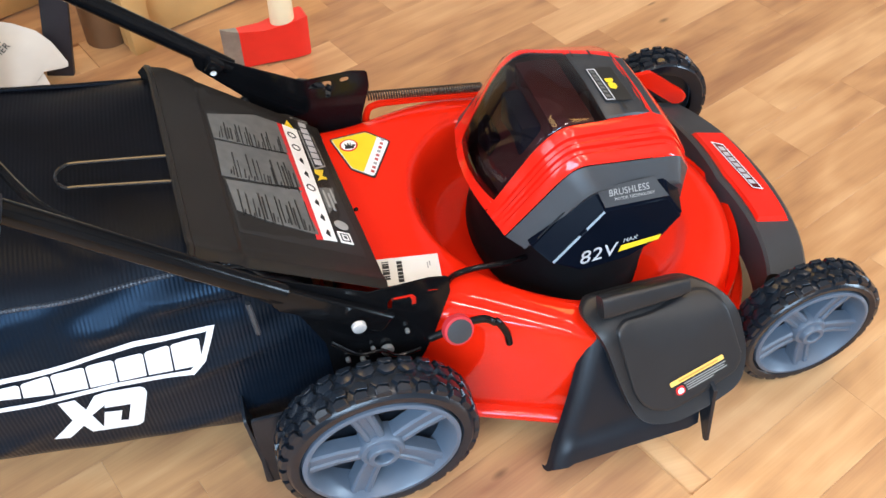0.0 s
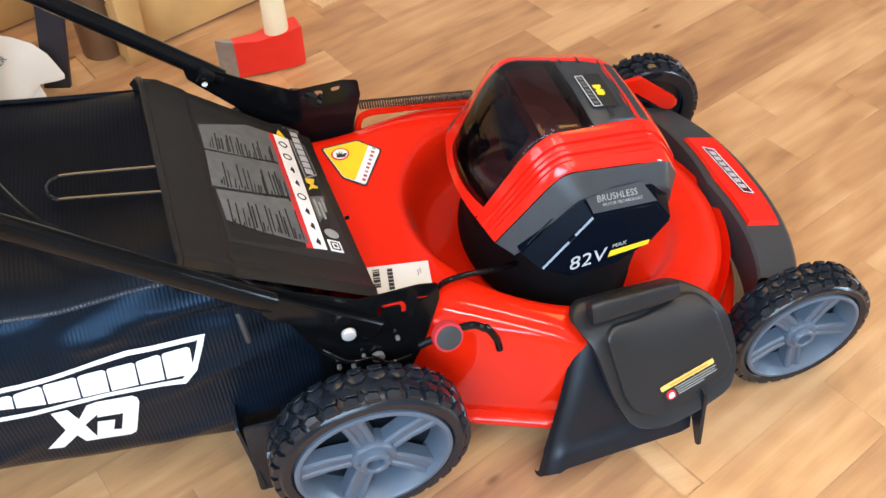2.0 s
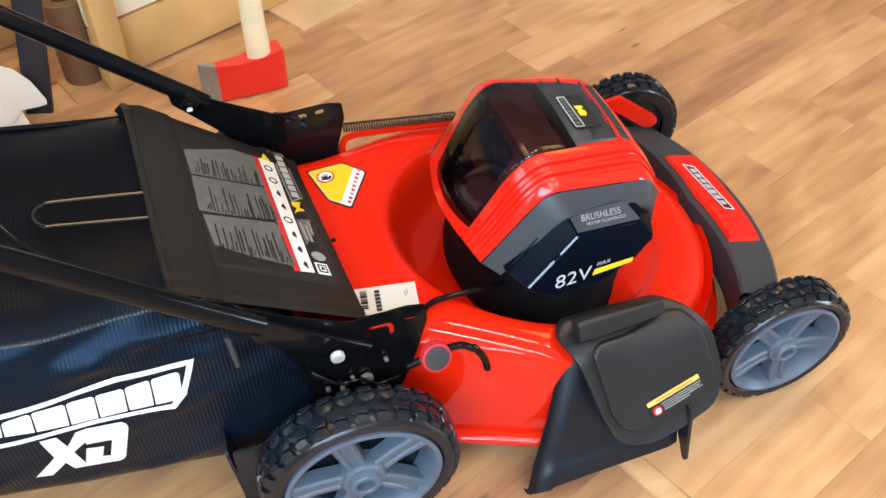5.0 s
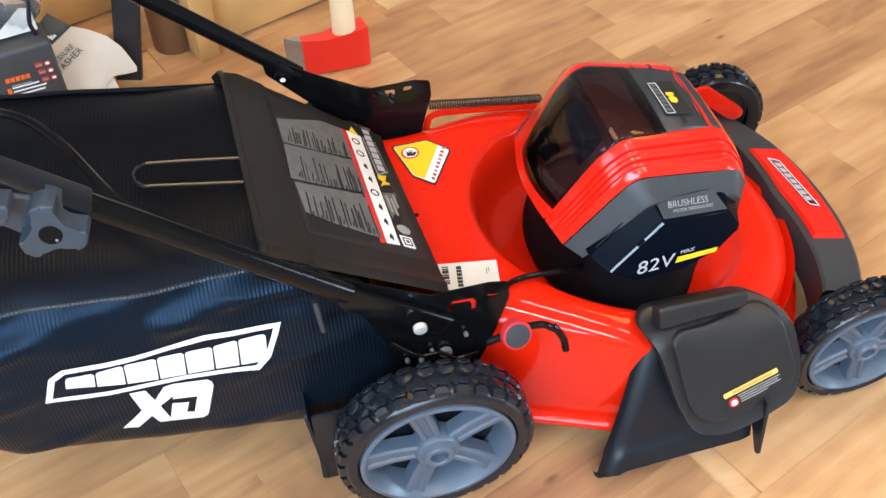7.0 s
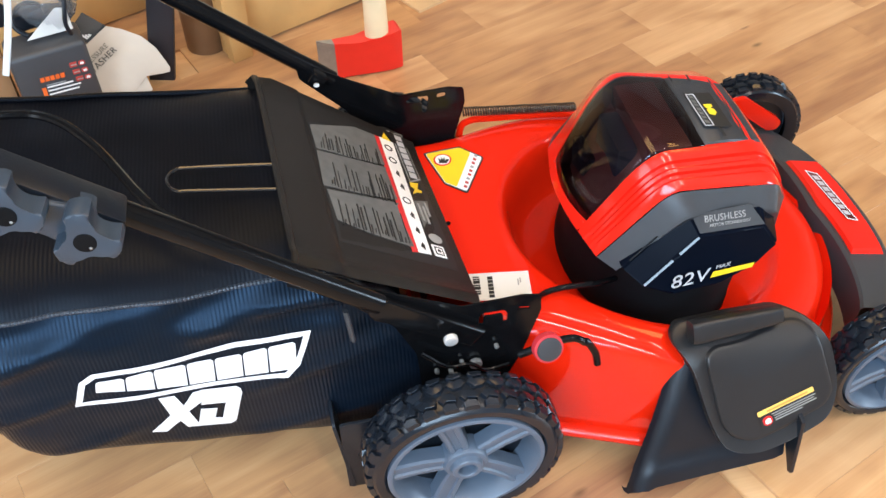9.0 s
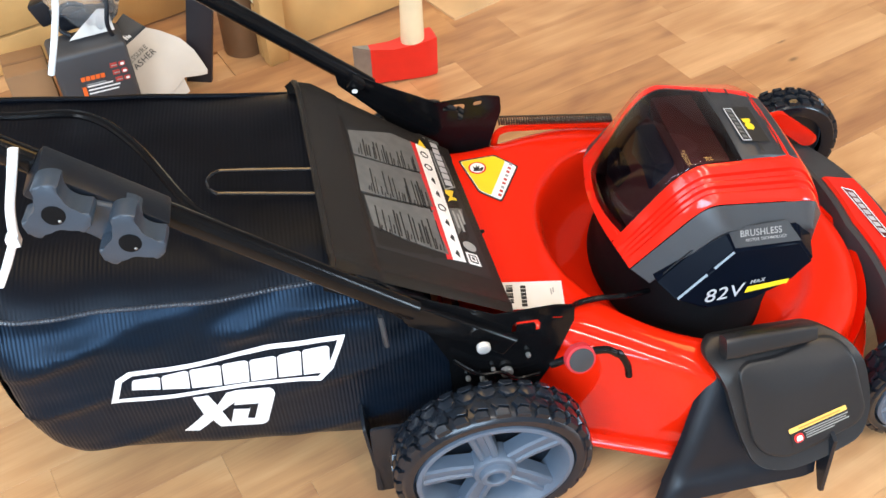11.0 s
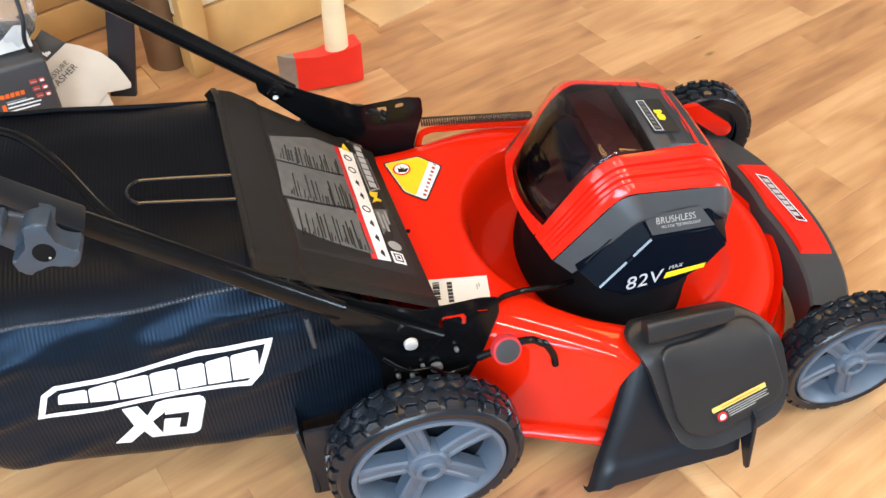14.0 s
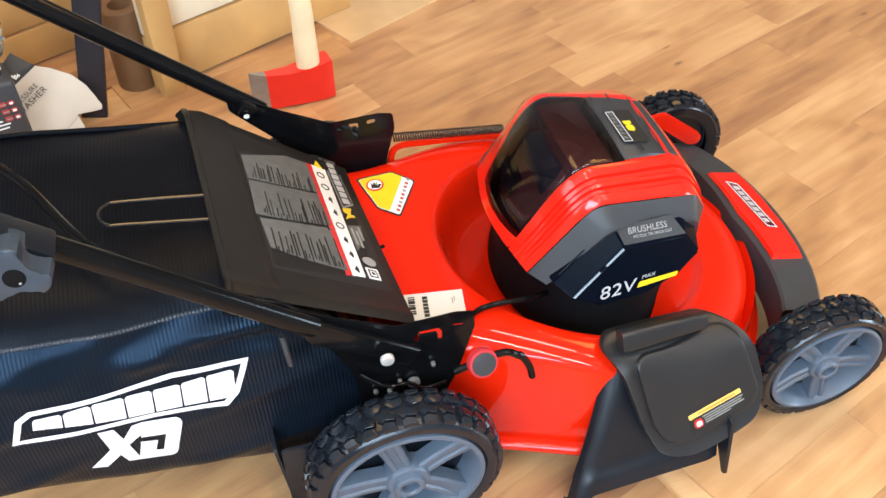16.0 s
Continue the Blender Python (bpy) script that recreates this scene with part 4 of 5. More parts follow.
for i in range(9):
    s = 0.24 + i * 0.085
    t = 0.250 - 0.026 * (s - 0.2) / 0.77
    rr = 0.020
    if i == 8:
        door_decal("symbol", [(s - 0.026, t - 0.028), (s - 0.026, t + 0.026), (s + 0.022, t - 0.002)], YELLOW, "", 0.0016)
        continue
    ring = [(s + rr * math.cos(k * math.pi / 5), t + 0.026 * math.sin(k * math.pi / 5)) for k in range(11)]
    inn = [(s + rr * 0.72 * math.cos(k * math.pi / 5), t + 0.026 * 0.72 * math.sin(k * math.pi / 5)) for k in range(11)]
    if i in (6, 7, 3):
        door_decal("symbol", ring[:10][:6] + inn[:6][::-1], INK, "", 0.0012)
        door_decal("symbol", ring[5:11] + inn[5:11][::-1], INK, "", 0.0012)
    else:
        door_decal("symbol", [(s - rr, t - 0.010), (s - rr * 0.2, t + 0.012), (s + rr, t - 0.004), (s + rr * 0.3, t - 0.014)], INK, "", 0.0012)
door_decal("emblem_panel", [(0.633, 0.166), (0.975, 0.167), (0.995, 0.085), (0.681, 0.080)], GREYT, "grey emblem panel")
door_decal("emblem_field", [(0.645, 0.160), (0.970, 0.160), (0.986, 0.091), (0.686, 0.087)], INK, "", 0.0010)
for i in range(7):
    s = 0.668 + i * 0.043
    door_decal("emblem_bar", [(s, 0.150), (s + 0.034, 0.150), (s + 0.040, 0.104), (s + 0.007, 0.104)], SILVER, "", 0.0016)
door_decal("yellow_mark", [(0.556, 0.178), (0.578, 0.145), (0.588, 0.108), (0.600, 0.108), (0.602, 0.132), (0.648, 0.108), (0.632, 0.170), (0.606, 0.172), (0.598, 0.150)], YELLOW, "yellow mark")
door_decal("text_field", [(0.358, 0.190), (0.512, 0.190), (0.540, 0.095), (0.440, 0.120)], GREYL, "grey printed field")
for s0, s1, t0 in ((0.40, 0.50, 0.165), (0.39, 0.49, 0.138), (0.44, 0.52, 0.115)):
    door_decal("text_bar", [(s0, t0), (s0, t0 + 0.012), (s1, t0 + 0.012), (s1, t0)], GREYT, "", 0.0012)
door_decal("seal_mark", [(0.306 + 0.026 * math.cos(k * math.pi / 6), 0.145 + 0.040 * math.sin(k * math.pi / 6)) for k in range(12)], GREYT, "pale round seal")
for k, mt in ((1.0, WHITE), (0.72, INK), (0.48, WHITE), (0.26, INK)):
    door_decal("double_square", [(0.234 - 0.030 * k, 0.154 - 0.035 * k), (0.234 - 0.030 * k, 0.154 + 0.035 * k), (0.234 + 0.030 * k, 0.154 + 0.035 * k), (0.234 + 0.030 * k, 0.154 - 0.035 * k)], mt, "", 0.0006 + 0.0006 * (1 - k) + 0.0003)

# stickers on the deck
WZ = 0.2392
WM = Matrix.Translation((0, 0, WZ))
sticker = [(0.0435, 0.160), (0.1005, 0.164), (0.131, 0.131), (0.090, 0.0575), (0.061, 0.0845)]
cs = sum((Vector(p) for p in sticker), Vector((0, 0))) / 5
warn = decal("warning_sticker", round_poly(sticker, 0.004, 3), WM, INK, deck, "yellow five-sided warning sticker with black border", 0.0004)
decal("sticker_edge", round_poly([tuple(cs + (Vector(p) - cs) * 0.93) for p in sticker], 0.004, 3), WM @ Matrix.Translation((0, 0, 0.0004)), WHITE, warn, "", 0.0004)
decal("sticker_field", round_poly([tuple(cs + (Vector(p) - cs) * 0.91) for p in ((0.0435, 0.160), (0.1005, 0.164), (0.1165, 0.1475), (0.0765, 0.0700), (0.061, 0.0845))], 0.003, 3), WM @ Matrix.Translation((0, 0, 0.0008)), YELLOW, warn, "", 0.0004)
decal("sign_ring", [(0.069 + 0.0135 * math.cos(i * math.pi / 12), 0.137 + 0.0135 * math.sin(i * math.pi / 12)) for i in range(24)], WM @ Matrix.Translation((0, 0, 0.0012)), REDL, warn)
decal("sign_disc", [(0.069 + 0.011 * math.cos(i * math.pi / 12), 0.137 + 0.011 * math.sin(i * math.pi / 12)) for i in range(24)], WM @ Matrix.Translation((0, 0, 0.0016)), WHITE, warn)
decal("sign_symbol", [(0.062, 0.130), (0.074, 0.128), (0.079, 0.135), (0.075, 0.137), (0.072, 0.133), (0.073, 0.144), (0.070, 0.136), (0.068, 0.145), (0.067, 0.136), (0.063, 0.142), (0.0635, 0.135)], WM @ Matrix.Translation((0, 0, 0.002)), INK, warn)
for i in range(9):
    k = i / 9
    x, y = 0.119 - 0.034 * k, 0.140 - 0.072 * k
    decal("text_bar", [(x, y), (x + 0.004, y - 0.004), (x + 0.002, y - 0.008), (x - 0.002, y - 0.004)], WM @ Matrix.Translation((0, 0, 0.0010)), REDC if i % 3 else GREYT, warn)
TM = plane((0.048, -0.099, 0.2425), (0.084, -0.012, 0.0), (0.003, -0.046, 0.0)) @ Matrix.Diagonal((1, 1, -1, 1))
tag = decal("paper_tag", rect(0.0, 0.086, 0.0, 0.047), TM, PAPER, deck, "white paper tag with bars of small print", 0.0008)
TMU = TM @ Matrix.Translation((0, 0, 0.0008))
for i in range(9):
    decal("code_bar", rect(0.012, 0.021, 0.006 + i * 0.0035, 0.0075 + i * 0.0035 + 0.0008 * (i % 3)), TMU, INK, tag)
for i in range(6):
    decal("word_block", rect(0.031, 0.038, 0.007 + i * 0.0063, 0.0118 + i * 0.0063), TMU, INK, tag)
for x0, y0, y1 in ((0.070, 0.014, 0.024), (0.073, 0.012, 0.02), (0.006, 0.012, 0.04)):
    decal("text_bar", rect(x0, x0 + 0.0015, y0, y1), TMU, GREYT, tag)

# handle brackets, bolts and tubes
for s in (-1, 1):
    bm = bmesh.new()
    mm = plane((0, s * 0.212, 0), (1, 0, 0), (0, 0, 1))
    poly = [(-0.125, 0.398), (-0.05, 0.352), (0.022, 0.3135), (0.095, 0.3165), (0.118, 0.3115), (0.120, 0.285), (0.098, 0.205), (0.075, 0.15), (-0.03, 0.15), (-0.035, 0.24), (-0.06, 0.30), (-0.122, 0.366)]
    if s < 0:
        cuts = [[(0.0425, 0.276), (0.043, 0.290), (0.048, 0.2960), (0.0735, 0.2955), (0.0780, 0.288), (0.0775, 0.2735), (0.0720, 0.2735), (0.0725, 0.2845), (0.0705, 0.2885), (0.0505, 0.2890), (0.0485, 0.2865), (0.0480, 0.276)]]
        cuts.append(round_poly([(0.0915, 0.2925), (0.1055, 0.2900), (0.1060, 0.2940), (0.0920, 0.2965)], 0.0018, 3))
    else:
        cuts = [[(0.0305, 0.2975), (0.0305, 0.3035), (0.040, 0.3070), (0.0620, 0.3060), (0.0640, 0.302), (0.0610, 0.279), (0.0570, 0.276), (0.0530, 0.279), (0.0540, 0.292), (0.0510, 0.2955), (0.038, 0.2970)]]
        cuts.append(round_poly([(0.077, 0.2995), (0.090, 0.3005), (0.090, 0.3085), (0.077, 0.3075)], 0.0034, 3))
    plate(bm, round_poly(poly, 0.004, 4), cuts, 0.0024, mm @ Matrix.Translation((0, 0, -0.0012)))
    br = part("handle_bracket", bm, BLACKM, mower, "black steel handle bracket with bolts")
    bm = bmesh.new()
    path = [(-0.075, s * 0.220, 0.352), (-0.10, s * 0.221, 0.373), (-0.14, s * 0.221, 0.406), (-0.30, s * 0.222, 0.540), (-0.48, s * 0.225, 0.690), (-0.66, s * 0.228, 0.838)]
    sp = smooth_path(path)
    tube(bm, sp, 0.0128, 16, 0.9)
    part("handle_tube", bm, BLACKM, mower, "glossy black steel handle tube")
    bm = bmesh.new()
    mm2 = plane((0.003, s * 0.237, 0.286), (1, 0, 0), (0, 0, 1)) if s < 0 else plane((0.003, s * 0.237, 0.286), (-1, 0, 0), (0, 0, 1))
    prism(bm, [(0.0086 * math.cos(i * math.pi / 8), 0.0086 * math.sin(i * math.pi / 8)) for i in range(16)], 0.006, mm2 @ Matrix.Translation((0, 0, -0.003)), 0.0015)
    part("bolt", bm, STEEL, br, "bright steel bolt head")
    for bx, bz, rr in ((0.0375, 0.207, 0.0085), (-0.012, 0.205, 0.003), (0.064, 0.235, 0.003), (0.012, 0.190, 0.003), (0.020, 0.215, 0.0028), (0.006, 0.200, 0.0032)):
        bm = bmesh.new()
        prism(bm, [(rr * math.cos(i * math.pi / 4), rr * math.sin(i * math.pi / 4)) for i in range(8)], 0.006, plane((bx, s * 0.2165, bz), (-s, 0, 0), (0, 0, 1)) @ Matrix.Translation((0, 0, -0.001)), 0.0015)
        part("bolt", bm, STEEL2, br, "small bolt")
    bm = bmesh.new()
    tube(bm, smooth_path([(-0.03, s * 0.222, 0.25), (0.0, s * 0.226, 0.222), (0.03, s * 0.224, 0.216), (0.05, s * 0.222, 0.196), (0.08, s * 0.222, 0.20)], 4), 0.0026, 8)
    part("link_rod", bm, BLACKM, br, "black link rod")
bm = bmesh.new()
tube(bm, [(-0.655, -0.228, 0.834), (-0.69, -0.2, 0.862), (-0.69, 0.2, 0.862), (-0.655, 0.228, 0.834)], 0.0125, 16)
part("handle_grip", bm, BLACKM, mower, "black grip bar of the handle")
bm = bmesh.new()
ua = Vector((0.115, -0.082)).normalized()
stad = []
for i in range(13):
    a = math.pi / 2 + math.pi * i / 12
    stad.append((0.0155 * math.cos(a), 0.0155 * math.sin(a)))
stad += [(0.140, -0.0155), (0.140, 0.0155)]
prism(bm, stad, 0.009, plane((-0.074, -0.2150, 0.342), (ua.x, 0, ua.y), (-ua.y, 0, ua.x)), 0.0035, 3)
part("strap_plate", bm, BLACKM, mower, "black folded strap between tube and bracket")
# left tube clamp with a worn bolt
bm = bmesh.new()
box(bm, -0.010, 0.013, -0.015, 0.008, -0.016, 0.004, 0.003, plane((-0.094, 0.212, 0.374), (1, 0, -0.75), (0, 1, 0)))
clamp = part("tube_clamp", bm, BLACKM, mower, "black clamp on the handle tube")
bm = bmesh.new()
prism(bm, [(0.0042 * math.cos(i * math.pi / 5), 0.0028 * math.sin(i * math.pi / 5)) for i in range(10)], 0.004, plane((-0.0993, 0.1925, 0.366), (1, 0, 0), (0, 0.35, 1)))
part("bolt", bm, STEEL, clamp, "bright bolt")
# plastic sleeve and lobed knobs where the upper handle clamps on
TD = Vector((-0.16, 0, 0.134)).normalized()
bm = bmesh.new()
box(bm, -0.062, 0.062, -0.027, 0.012, -0.016, 0.018, 0.004, plane((-0.355, -0.232, 0.592), TD, (0, 1, 0)))
sleeve = part("handle_sleeve", bm, BLACKP, mower, "dark plastic sleeve on the handle tube")
# Slots' dark openings put on as thin black pads, not cut through
for k in (-0.028, 0.012):
    bm = bmesh.new()
    box(bm, k, k + 0.016, -0.020, -0.008, 0.0172, 0.0186, 0.0004, plane((-0.355, -0.232, 0.592), TD, (0, 1, 0)))
    part("slot", bm, INK, sleeve, "black pad painted for a slot's dark opening")
bm = bmesh.new()
prism(bm, round_poly([(-0.379, 0.580), (-0.359, 0.557), (-0.318, 0.580), (-0.322, 0.588), (-0.366, 0.612)], 0.006, 3), 0.024, plane((0, -0.240, 0), (1, 0, 0), (0, 0, 1)), 0.003)
part("clamp_body", bm, KNOBP, mower, "grey plastic clamp body between the knobs")
for kx, kz in ((-0.3280, 0.5800), (-0.3810, 0.6230)):
    bm = bmesh.new()
    poly = []
    for i in range(3):
        a = radians(97 + 120 * i)
        e0, e1 = a - radians(23), a + radians(23)
        for q in range(7):
            b = e0 + (e1 - e0) * q / 6
            rr = 0.0312 - 0.0022 * abs(q / 3 - 1) ** 4
            poly.append((rr * math.cos(b), rr * math.sin(b)))
        p0, p2 = Vector(poly[-1]), Vector((0.0290 * math.cos(e0 + radians(120)), 0.0290 * math.sin(e0 + radians(120))))
        p1 = Vector((math.cos(a + radians(60)), math.sin(a + radians(60)))) * 0.0035
        poly += [tuple((1 - q) ** 2 * p0 + 2 * q * (1 - q) * p1 + q * q * p2) for q in (0.12, 0.25, 0.38, 0.5, 0.62, 0.75, 0.88)]
    km = plane((kx - 0.001, -0.262, kz - 0.008), (1, -0.05, -0.08), (0.08, 0.10, 1))
    prism(bm, poly, 0.026, km, 0.0025, 2)
    knob = part("clamp_knob", bm, KNOBP, mower, "grey three-lobed plastic clamp knob", 40)
    # Flat black disc in place of the shaded hole
    bm = bmesh.new()
    lathe(bm, [(0.0100, -0.001), (0.0100, 0.0002), (0.0095, 0.0004), (0.0060, 0.0003), (0.0025, 0.0003)], 24, axis="z")
    bmesh.ops.transform(bm, matrix=km @ Matrix.Translation((0, 0, 0.0262)), verts=bm.verts)
    part("bolt_hole_shade", bm, MATTE, knob, "flat black disc painted for the shade in the knob's bolt hole", 60)
    # Off-centre steel ball added for the glint on the bolt end
    bm = bmesh.new()
    bmesh.ops.create_uvsphere(bm, u_segments=12, v_segments=8, radius=0.0016)
    bmesh.ops.transform(bm, matrix=km @ Matrix.Translation((0.004, -0.006, 0.0262)), verts=bm.verts)
    part("bolt_end_glint", bm, STEEL2, knob, "small steel ball added for the glint on the bolt end", 60)
    bm = bmesh.new()
    tube(bm, [(kx, -0.235, kz - 0.008), (kx, -0.264, kz - 0.008)], 0.012, 14)
    part("knob_stem", bm, NAVYP, knob, "dark stem of the knob")
# cable tie loops
bm = bmesh.new()
tube(bm, smooth_path([(-0.4075, -0.247, 0.662), (-0.418, -0.252, 0.632), (-0.430, -0.252, 0.600), (-0.438, -0.250, 0.568)], 5), 0.0045, 8, 0.5)
tie = part("cable_tie", bm, WHITE, mower, "white plastic cable tie round the handle tube")
bm = bmesh.new()
box(bm, -0.446, -0.434, -0.256, -0.244, 0.556, 0.568, 0.002)
part("tie_head", bm, WHITE, tie, "")
bm = bmesh.new()
tube(bm, [(-0.441, -0.250, 0.560), (-0.456, -0.251, 0.532), (-0.472, -0.25, 0.505)], 0.004, 8, 0.5)
part("tie_tail", bm, WHITE, tie, "")
bm = bmesh.new()
tube(bm, smooth_path([(-0.440, 0.235, 0.665), (-0.452, 0.236, 0.61), (-0.470, 0.235, 0.53), (-0.488, 0.236, 0.475), (-0.509, 0.235, 0.42)], 4), 0.0045, 8, 0.55)
part("cable_tie", bm, WHITE, mower, "white plastic cable tie hanging from the handle tube")
# control cable from the handle to the bracket
bm = bmesh.new()
tube(bm, smooth_path([(-0.66, 0.12, 0.60), (-0.60, 0.118, 0.47), (-0.545, 0.105, 0.452), (-0.445, 0.090, 0.450), (-0.378, 0.022, 0.448), (-0.305, -0.108, 0.448), (-0.238, -0.172, 0.446), (-0.17, -0.206, 0.425), (-0.10, -0.214, 0.375)], 6), 0.0058, 10)
part("control_cable", bm, BLACKM, mower, "black control cable curving over the bag")
bm = bmesh.new()
tube(bm, smooth_path([(0.118, -0.19, 0.262), (0.14, -0.156, 0.244), (0.172, -0.150, 0.243), (0.215, -0.147, 0.237), (0.25, -0.13, 0.22)], 5), 0.0040, 10)
part("motor_cable", bm, BLACKM, mower, "black motor cable on the deck")
# spring and red rod on the far side
bm = bmesh.new()
turns = 46
tube(bm, [(0.116 + 0.185 * i / (turns * 10), 0.216 + 0.0068 * math.cos(2 * math.pi * i / 10), 0.263 - 0.022 * i / (turns * 10) + 0.0068 * math.sin(2 * math.pi * i / 10)) for i in range(turns * 10 + 1)], 0.0014, 5)
part("spring", bm, SPRING, mower, "long dark coil spring", 60)
bm = bmesh.new()
tube(bm, smooth_path([(0.112, 0.225, 0.195), (0.116, 0.225, 0.225), (0.128, 0.225, 0.236), (0.16, 0.225, 0.236), (0.29, 0.225, 0.222), (0.36, 0.225, 0.20)], 5), 0.0055, 10)
part("red_rod", bm, RED, mower, "red painted steel rod")
# trailing shield
bm = bmesh.new()
prism(bm, round_poly([(-0.245, 0.012), (0.245, 0.012), (0.24, 0.16), (-0.24, 0.16)], 0.008, 3), 0.004, plane((-0.132, 0, 0), (0, 1, 0), (-0.1, 0, 1)) @ Matrix.Translation((0, 0, -0.004)))
shield = part("trailing_shield", bm, BLACKP, mower, "black rubber trailing shield")
for s in (-1, 1):
    bm = bmesh.new()
    prism(bm, round_poly([(-0.143, 0.013), (-0.04, 0.012), (-0.04, 0.16), (-0.143, 0.16)], 0.006, 3), 0.004, plane((0, s * 0.2405 + 0.002, 0), (1, 0, 0), (0, 0, 1)), 0.001)
    part("shield_side", bm, BLACKP, shield, "black side of the shield")

# ---- grass bag ----
bag = thing("grass_bag", "black cloth grass bag with navy mesh sides behind the mower", "grass bag")
BX0, BX1 = -0.022, -0.548


def bag_levels(x):
    t = (x - BX0) / (BX1 - BX0)
    k = max(0, (t - 0.90) / 0.10)
    zb = 0.058 + 0.074 * t + 0.05 * k ** 2.5 + 0.02 * max(0, (x + 0.10) / 0.08) ** 1.3
    zs = 0.370 - 0.014 * t + 0.006 * t * t - 0.06 * max(0, (x + 0.13) / 0.075) ** 1.5
    zt = zs + 0.040 - 0.006 * math.sin(math.pi * t)
    w = 0.192 - 0.012 * k ** 3
    return zb, zs, zt, w


def bag_side(x, z):
    """Half width of the bag at x and height z, with folds of the cloth."""
    zb, zs, zt, w = bag_levels(x)
    f = min(max((z - zb) / (zs - zb), 0), 1)
    y = w + 0.010 * math.sin(math.pi * f) - 0.03 * max(0, 0.12 - f) ** 2 / 0.0144 * 0.35 - 0.024 * (max(0, f - 0.72) / 0.28) ** 2
    fold = 0.0050 * math.sin(88 * (z - 0.22 * x) + 2.6 * math.sin(11 * x) + 1.2 * math.sin(31 * x)) * max(0, f - 0.60) / 0.40 * (1 - max(0, f - 0.86) / 0.14)
    fold += 0.003 * noise.noise(Vector((x * 9, z * 22, 1.0))) + 0.0025 * noise.noise(Vector((x * 22, z * 14, 5.0)))
    for z0, slope, x0, amp in ((0.330, 0.10, -0.26, 0.0080), (0.345, 0.16, -0.42, 0.0070), (0.285, 0.30, -0.60, 0.0075), (0.205, 0.28, -0.62, 0.0065), (0.115, 0.34, -0.56, 0.0055), (0.10, 0.20, -0.30, 0.0050), (0.335, -0.12, -0.36, 0.0090), (0.199, 0.30, -0.28, 0.0085), (0.322, 0.22, -0.30, 0.0085), (0.352, -0.10, -0.24, 0.0070)):
        fold += amp * math.exp(-((z - z0 - slope * (x - x0)) / 0.011) ** 2 - ((x - x0 - 0.12) / 0.10) ** 2)
    drop = 0.004 * math.exp(-((z - zs + 0.035 + 0.1 * (x + 0.3)) / 0.012) ** 2)
    calm = 1 - 0.75 * math.exp(-((x + 0.30) / 0.13) ** 4 - ((z - 0.22) / 0.09) ** 4)
    return y + (fold - drop) * calm


def far_edge(x):
    """Height of the far seam, which rises towards the back."""
    return 0.373 + 0.115 * max(-0.19 - x, 0) + 0.002 * noise.noise(Vector((x * 12, 2.0, 0.0)))


def far_side(x, f):
    return 0.193 + 0.010 * math.sin(math.pi * f) + 0.002 * noise.noise(Vector((x * 9, f * 5, 7.0)))


for s in (-1, 1):
    bm = bmesh.new()
    rows = []
    start = BX0 if s < 0 else -0.168
    for i in range(61):
        x = start + (BX1 - (0.055 if s > 0 else 0.0) - start) * i / 60
        zb, zs, zt, w = bag_levels(max(x, BX1))
        zs = zs if s < 0 else far_edge(x)
        rows.append([(x, s * (bag_side(x, zb + (zs - zb) * j / 36) if s < 0 else far_side(x, j / 36)), zb + (zs - zb) * j / 36) for j in range(37)])
    loft(bm, rows, False)
    part("bag_side", bm, MESH, bag, "navy ribbed mesh cloth side panel", 80)
    bm = bmesh.new()
    seam = []
    for i in range(241):
        x = start + (BX1 - (0.055 if s > 0 else 0.0) - start) * i / 240
        zb, zs, zt, w = bag_levels(max(x, BX1))
        seam.append((x, s * (bag_side(x, zs) + 0.001), zs + 0.001) if s < 0 else (x, far_side(x, 1.0), far_edge(x)))
    tube(bm, seam, [0.0024 + 0.0009 * (i % 2) for i in range(241)] if s < 0 else 0.0035, 8)
    part("seam_piping", bm, STITCH if s < 0 else CLOTH, bag, "ribbed seam piping")
bm = bmesh.new()
rows = []
for i in range(41):
    x = -0.164 + (BX1 + 0.164) * i / 40
    zb, zs, zt, w = bag_levels(x)
    row = []
    for j in range(33):
        v = -1 + 2 * j / 32
        k = abs(v)
        y = v * bag_side(x, zs) if v < 0 else v * far_side(x, 1.0)
        ze = zs if v < 0 else far_edge(x)
        z = ze + (zt - ze) * (1 - k ** 5) + 0.003 * noise.noise(Vector((x * 14, y * 14, 3.0))) - 0.006 * (1 - k) * math.sin(math.pi * i / 40)
        row.append((x - 0.055 * max(v + 0.9, 0) / 1.9 * i / 40, y, z))
    rows.append(row)
last = rows[-1]
for d in (0.004, 0.012, 0.016):
    rows.append([(x - d * 0.6, y * (1 - d), z - d) for x, y, z in last])
loft(bm, rows, False)
part("bag_top", bm, CLOTH, bag, "black cloth top of the bag", 80)
bm = bmesh.new()
zb, zs, zt, w = bag_levels(BX1)
rows = [[(BX1 - 0.012 * math.sin(math.pi * f) - 0.055 * max(y + 0.9, 0) / 1.9, y * w, zb + (zs + (0.045 if y > 0 else 0.0) * min(1, max(y, 0) * 3) - zb) * f) for y in [-1 + k / 8 for k in range(17)]] for f in [k / 10 for k in range(11)]]
loft(bm, rows, False)
part("bag_back", bm, MESH, bag, "navy mesh cloth back panel", 80)
bm = bmesh.new()
rows = []
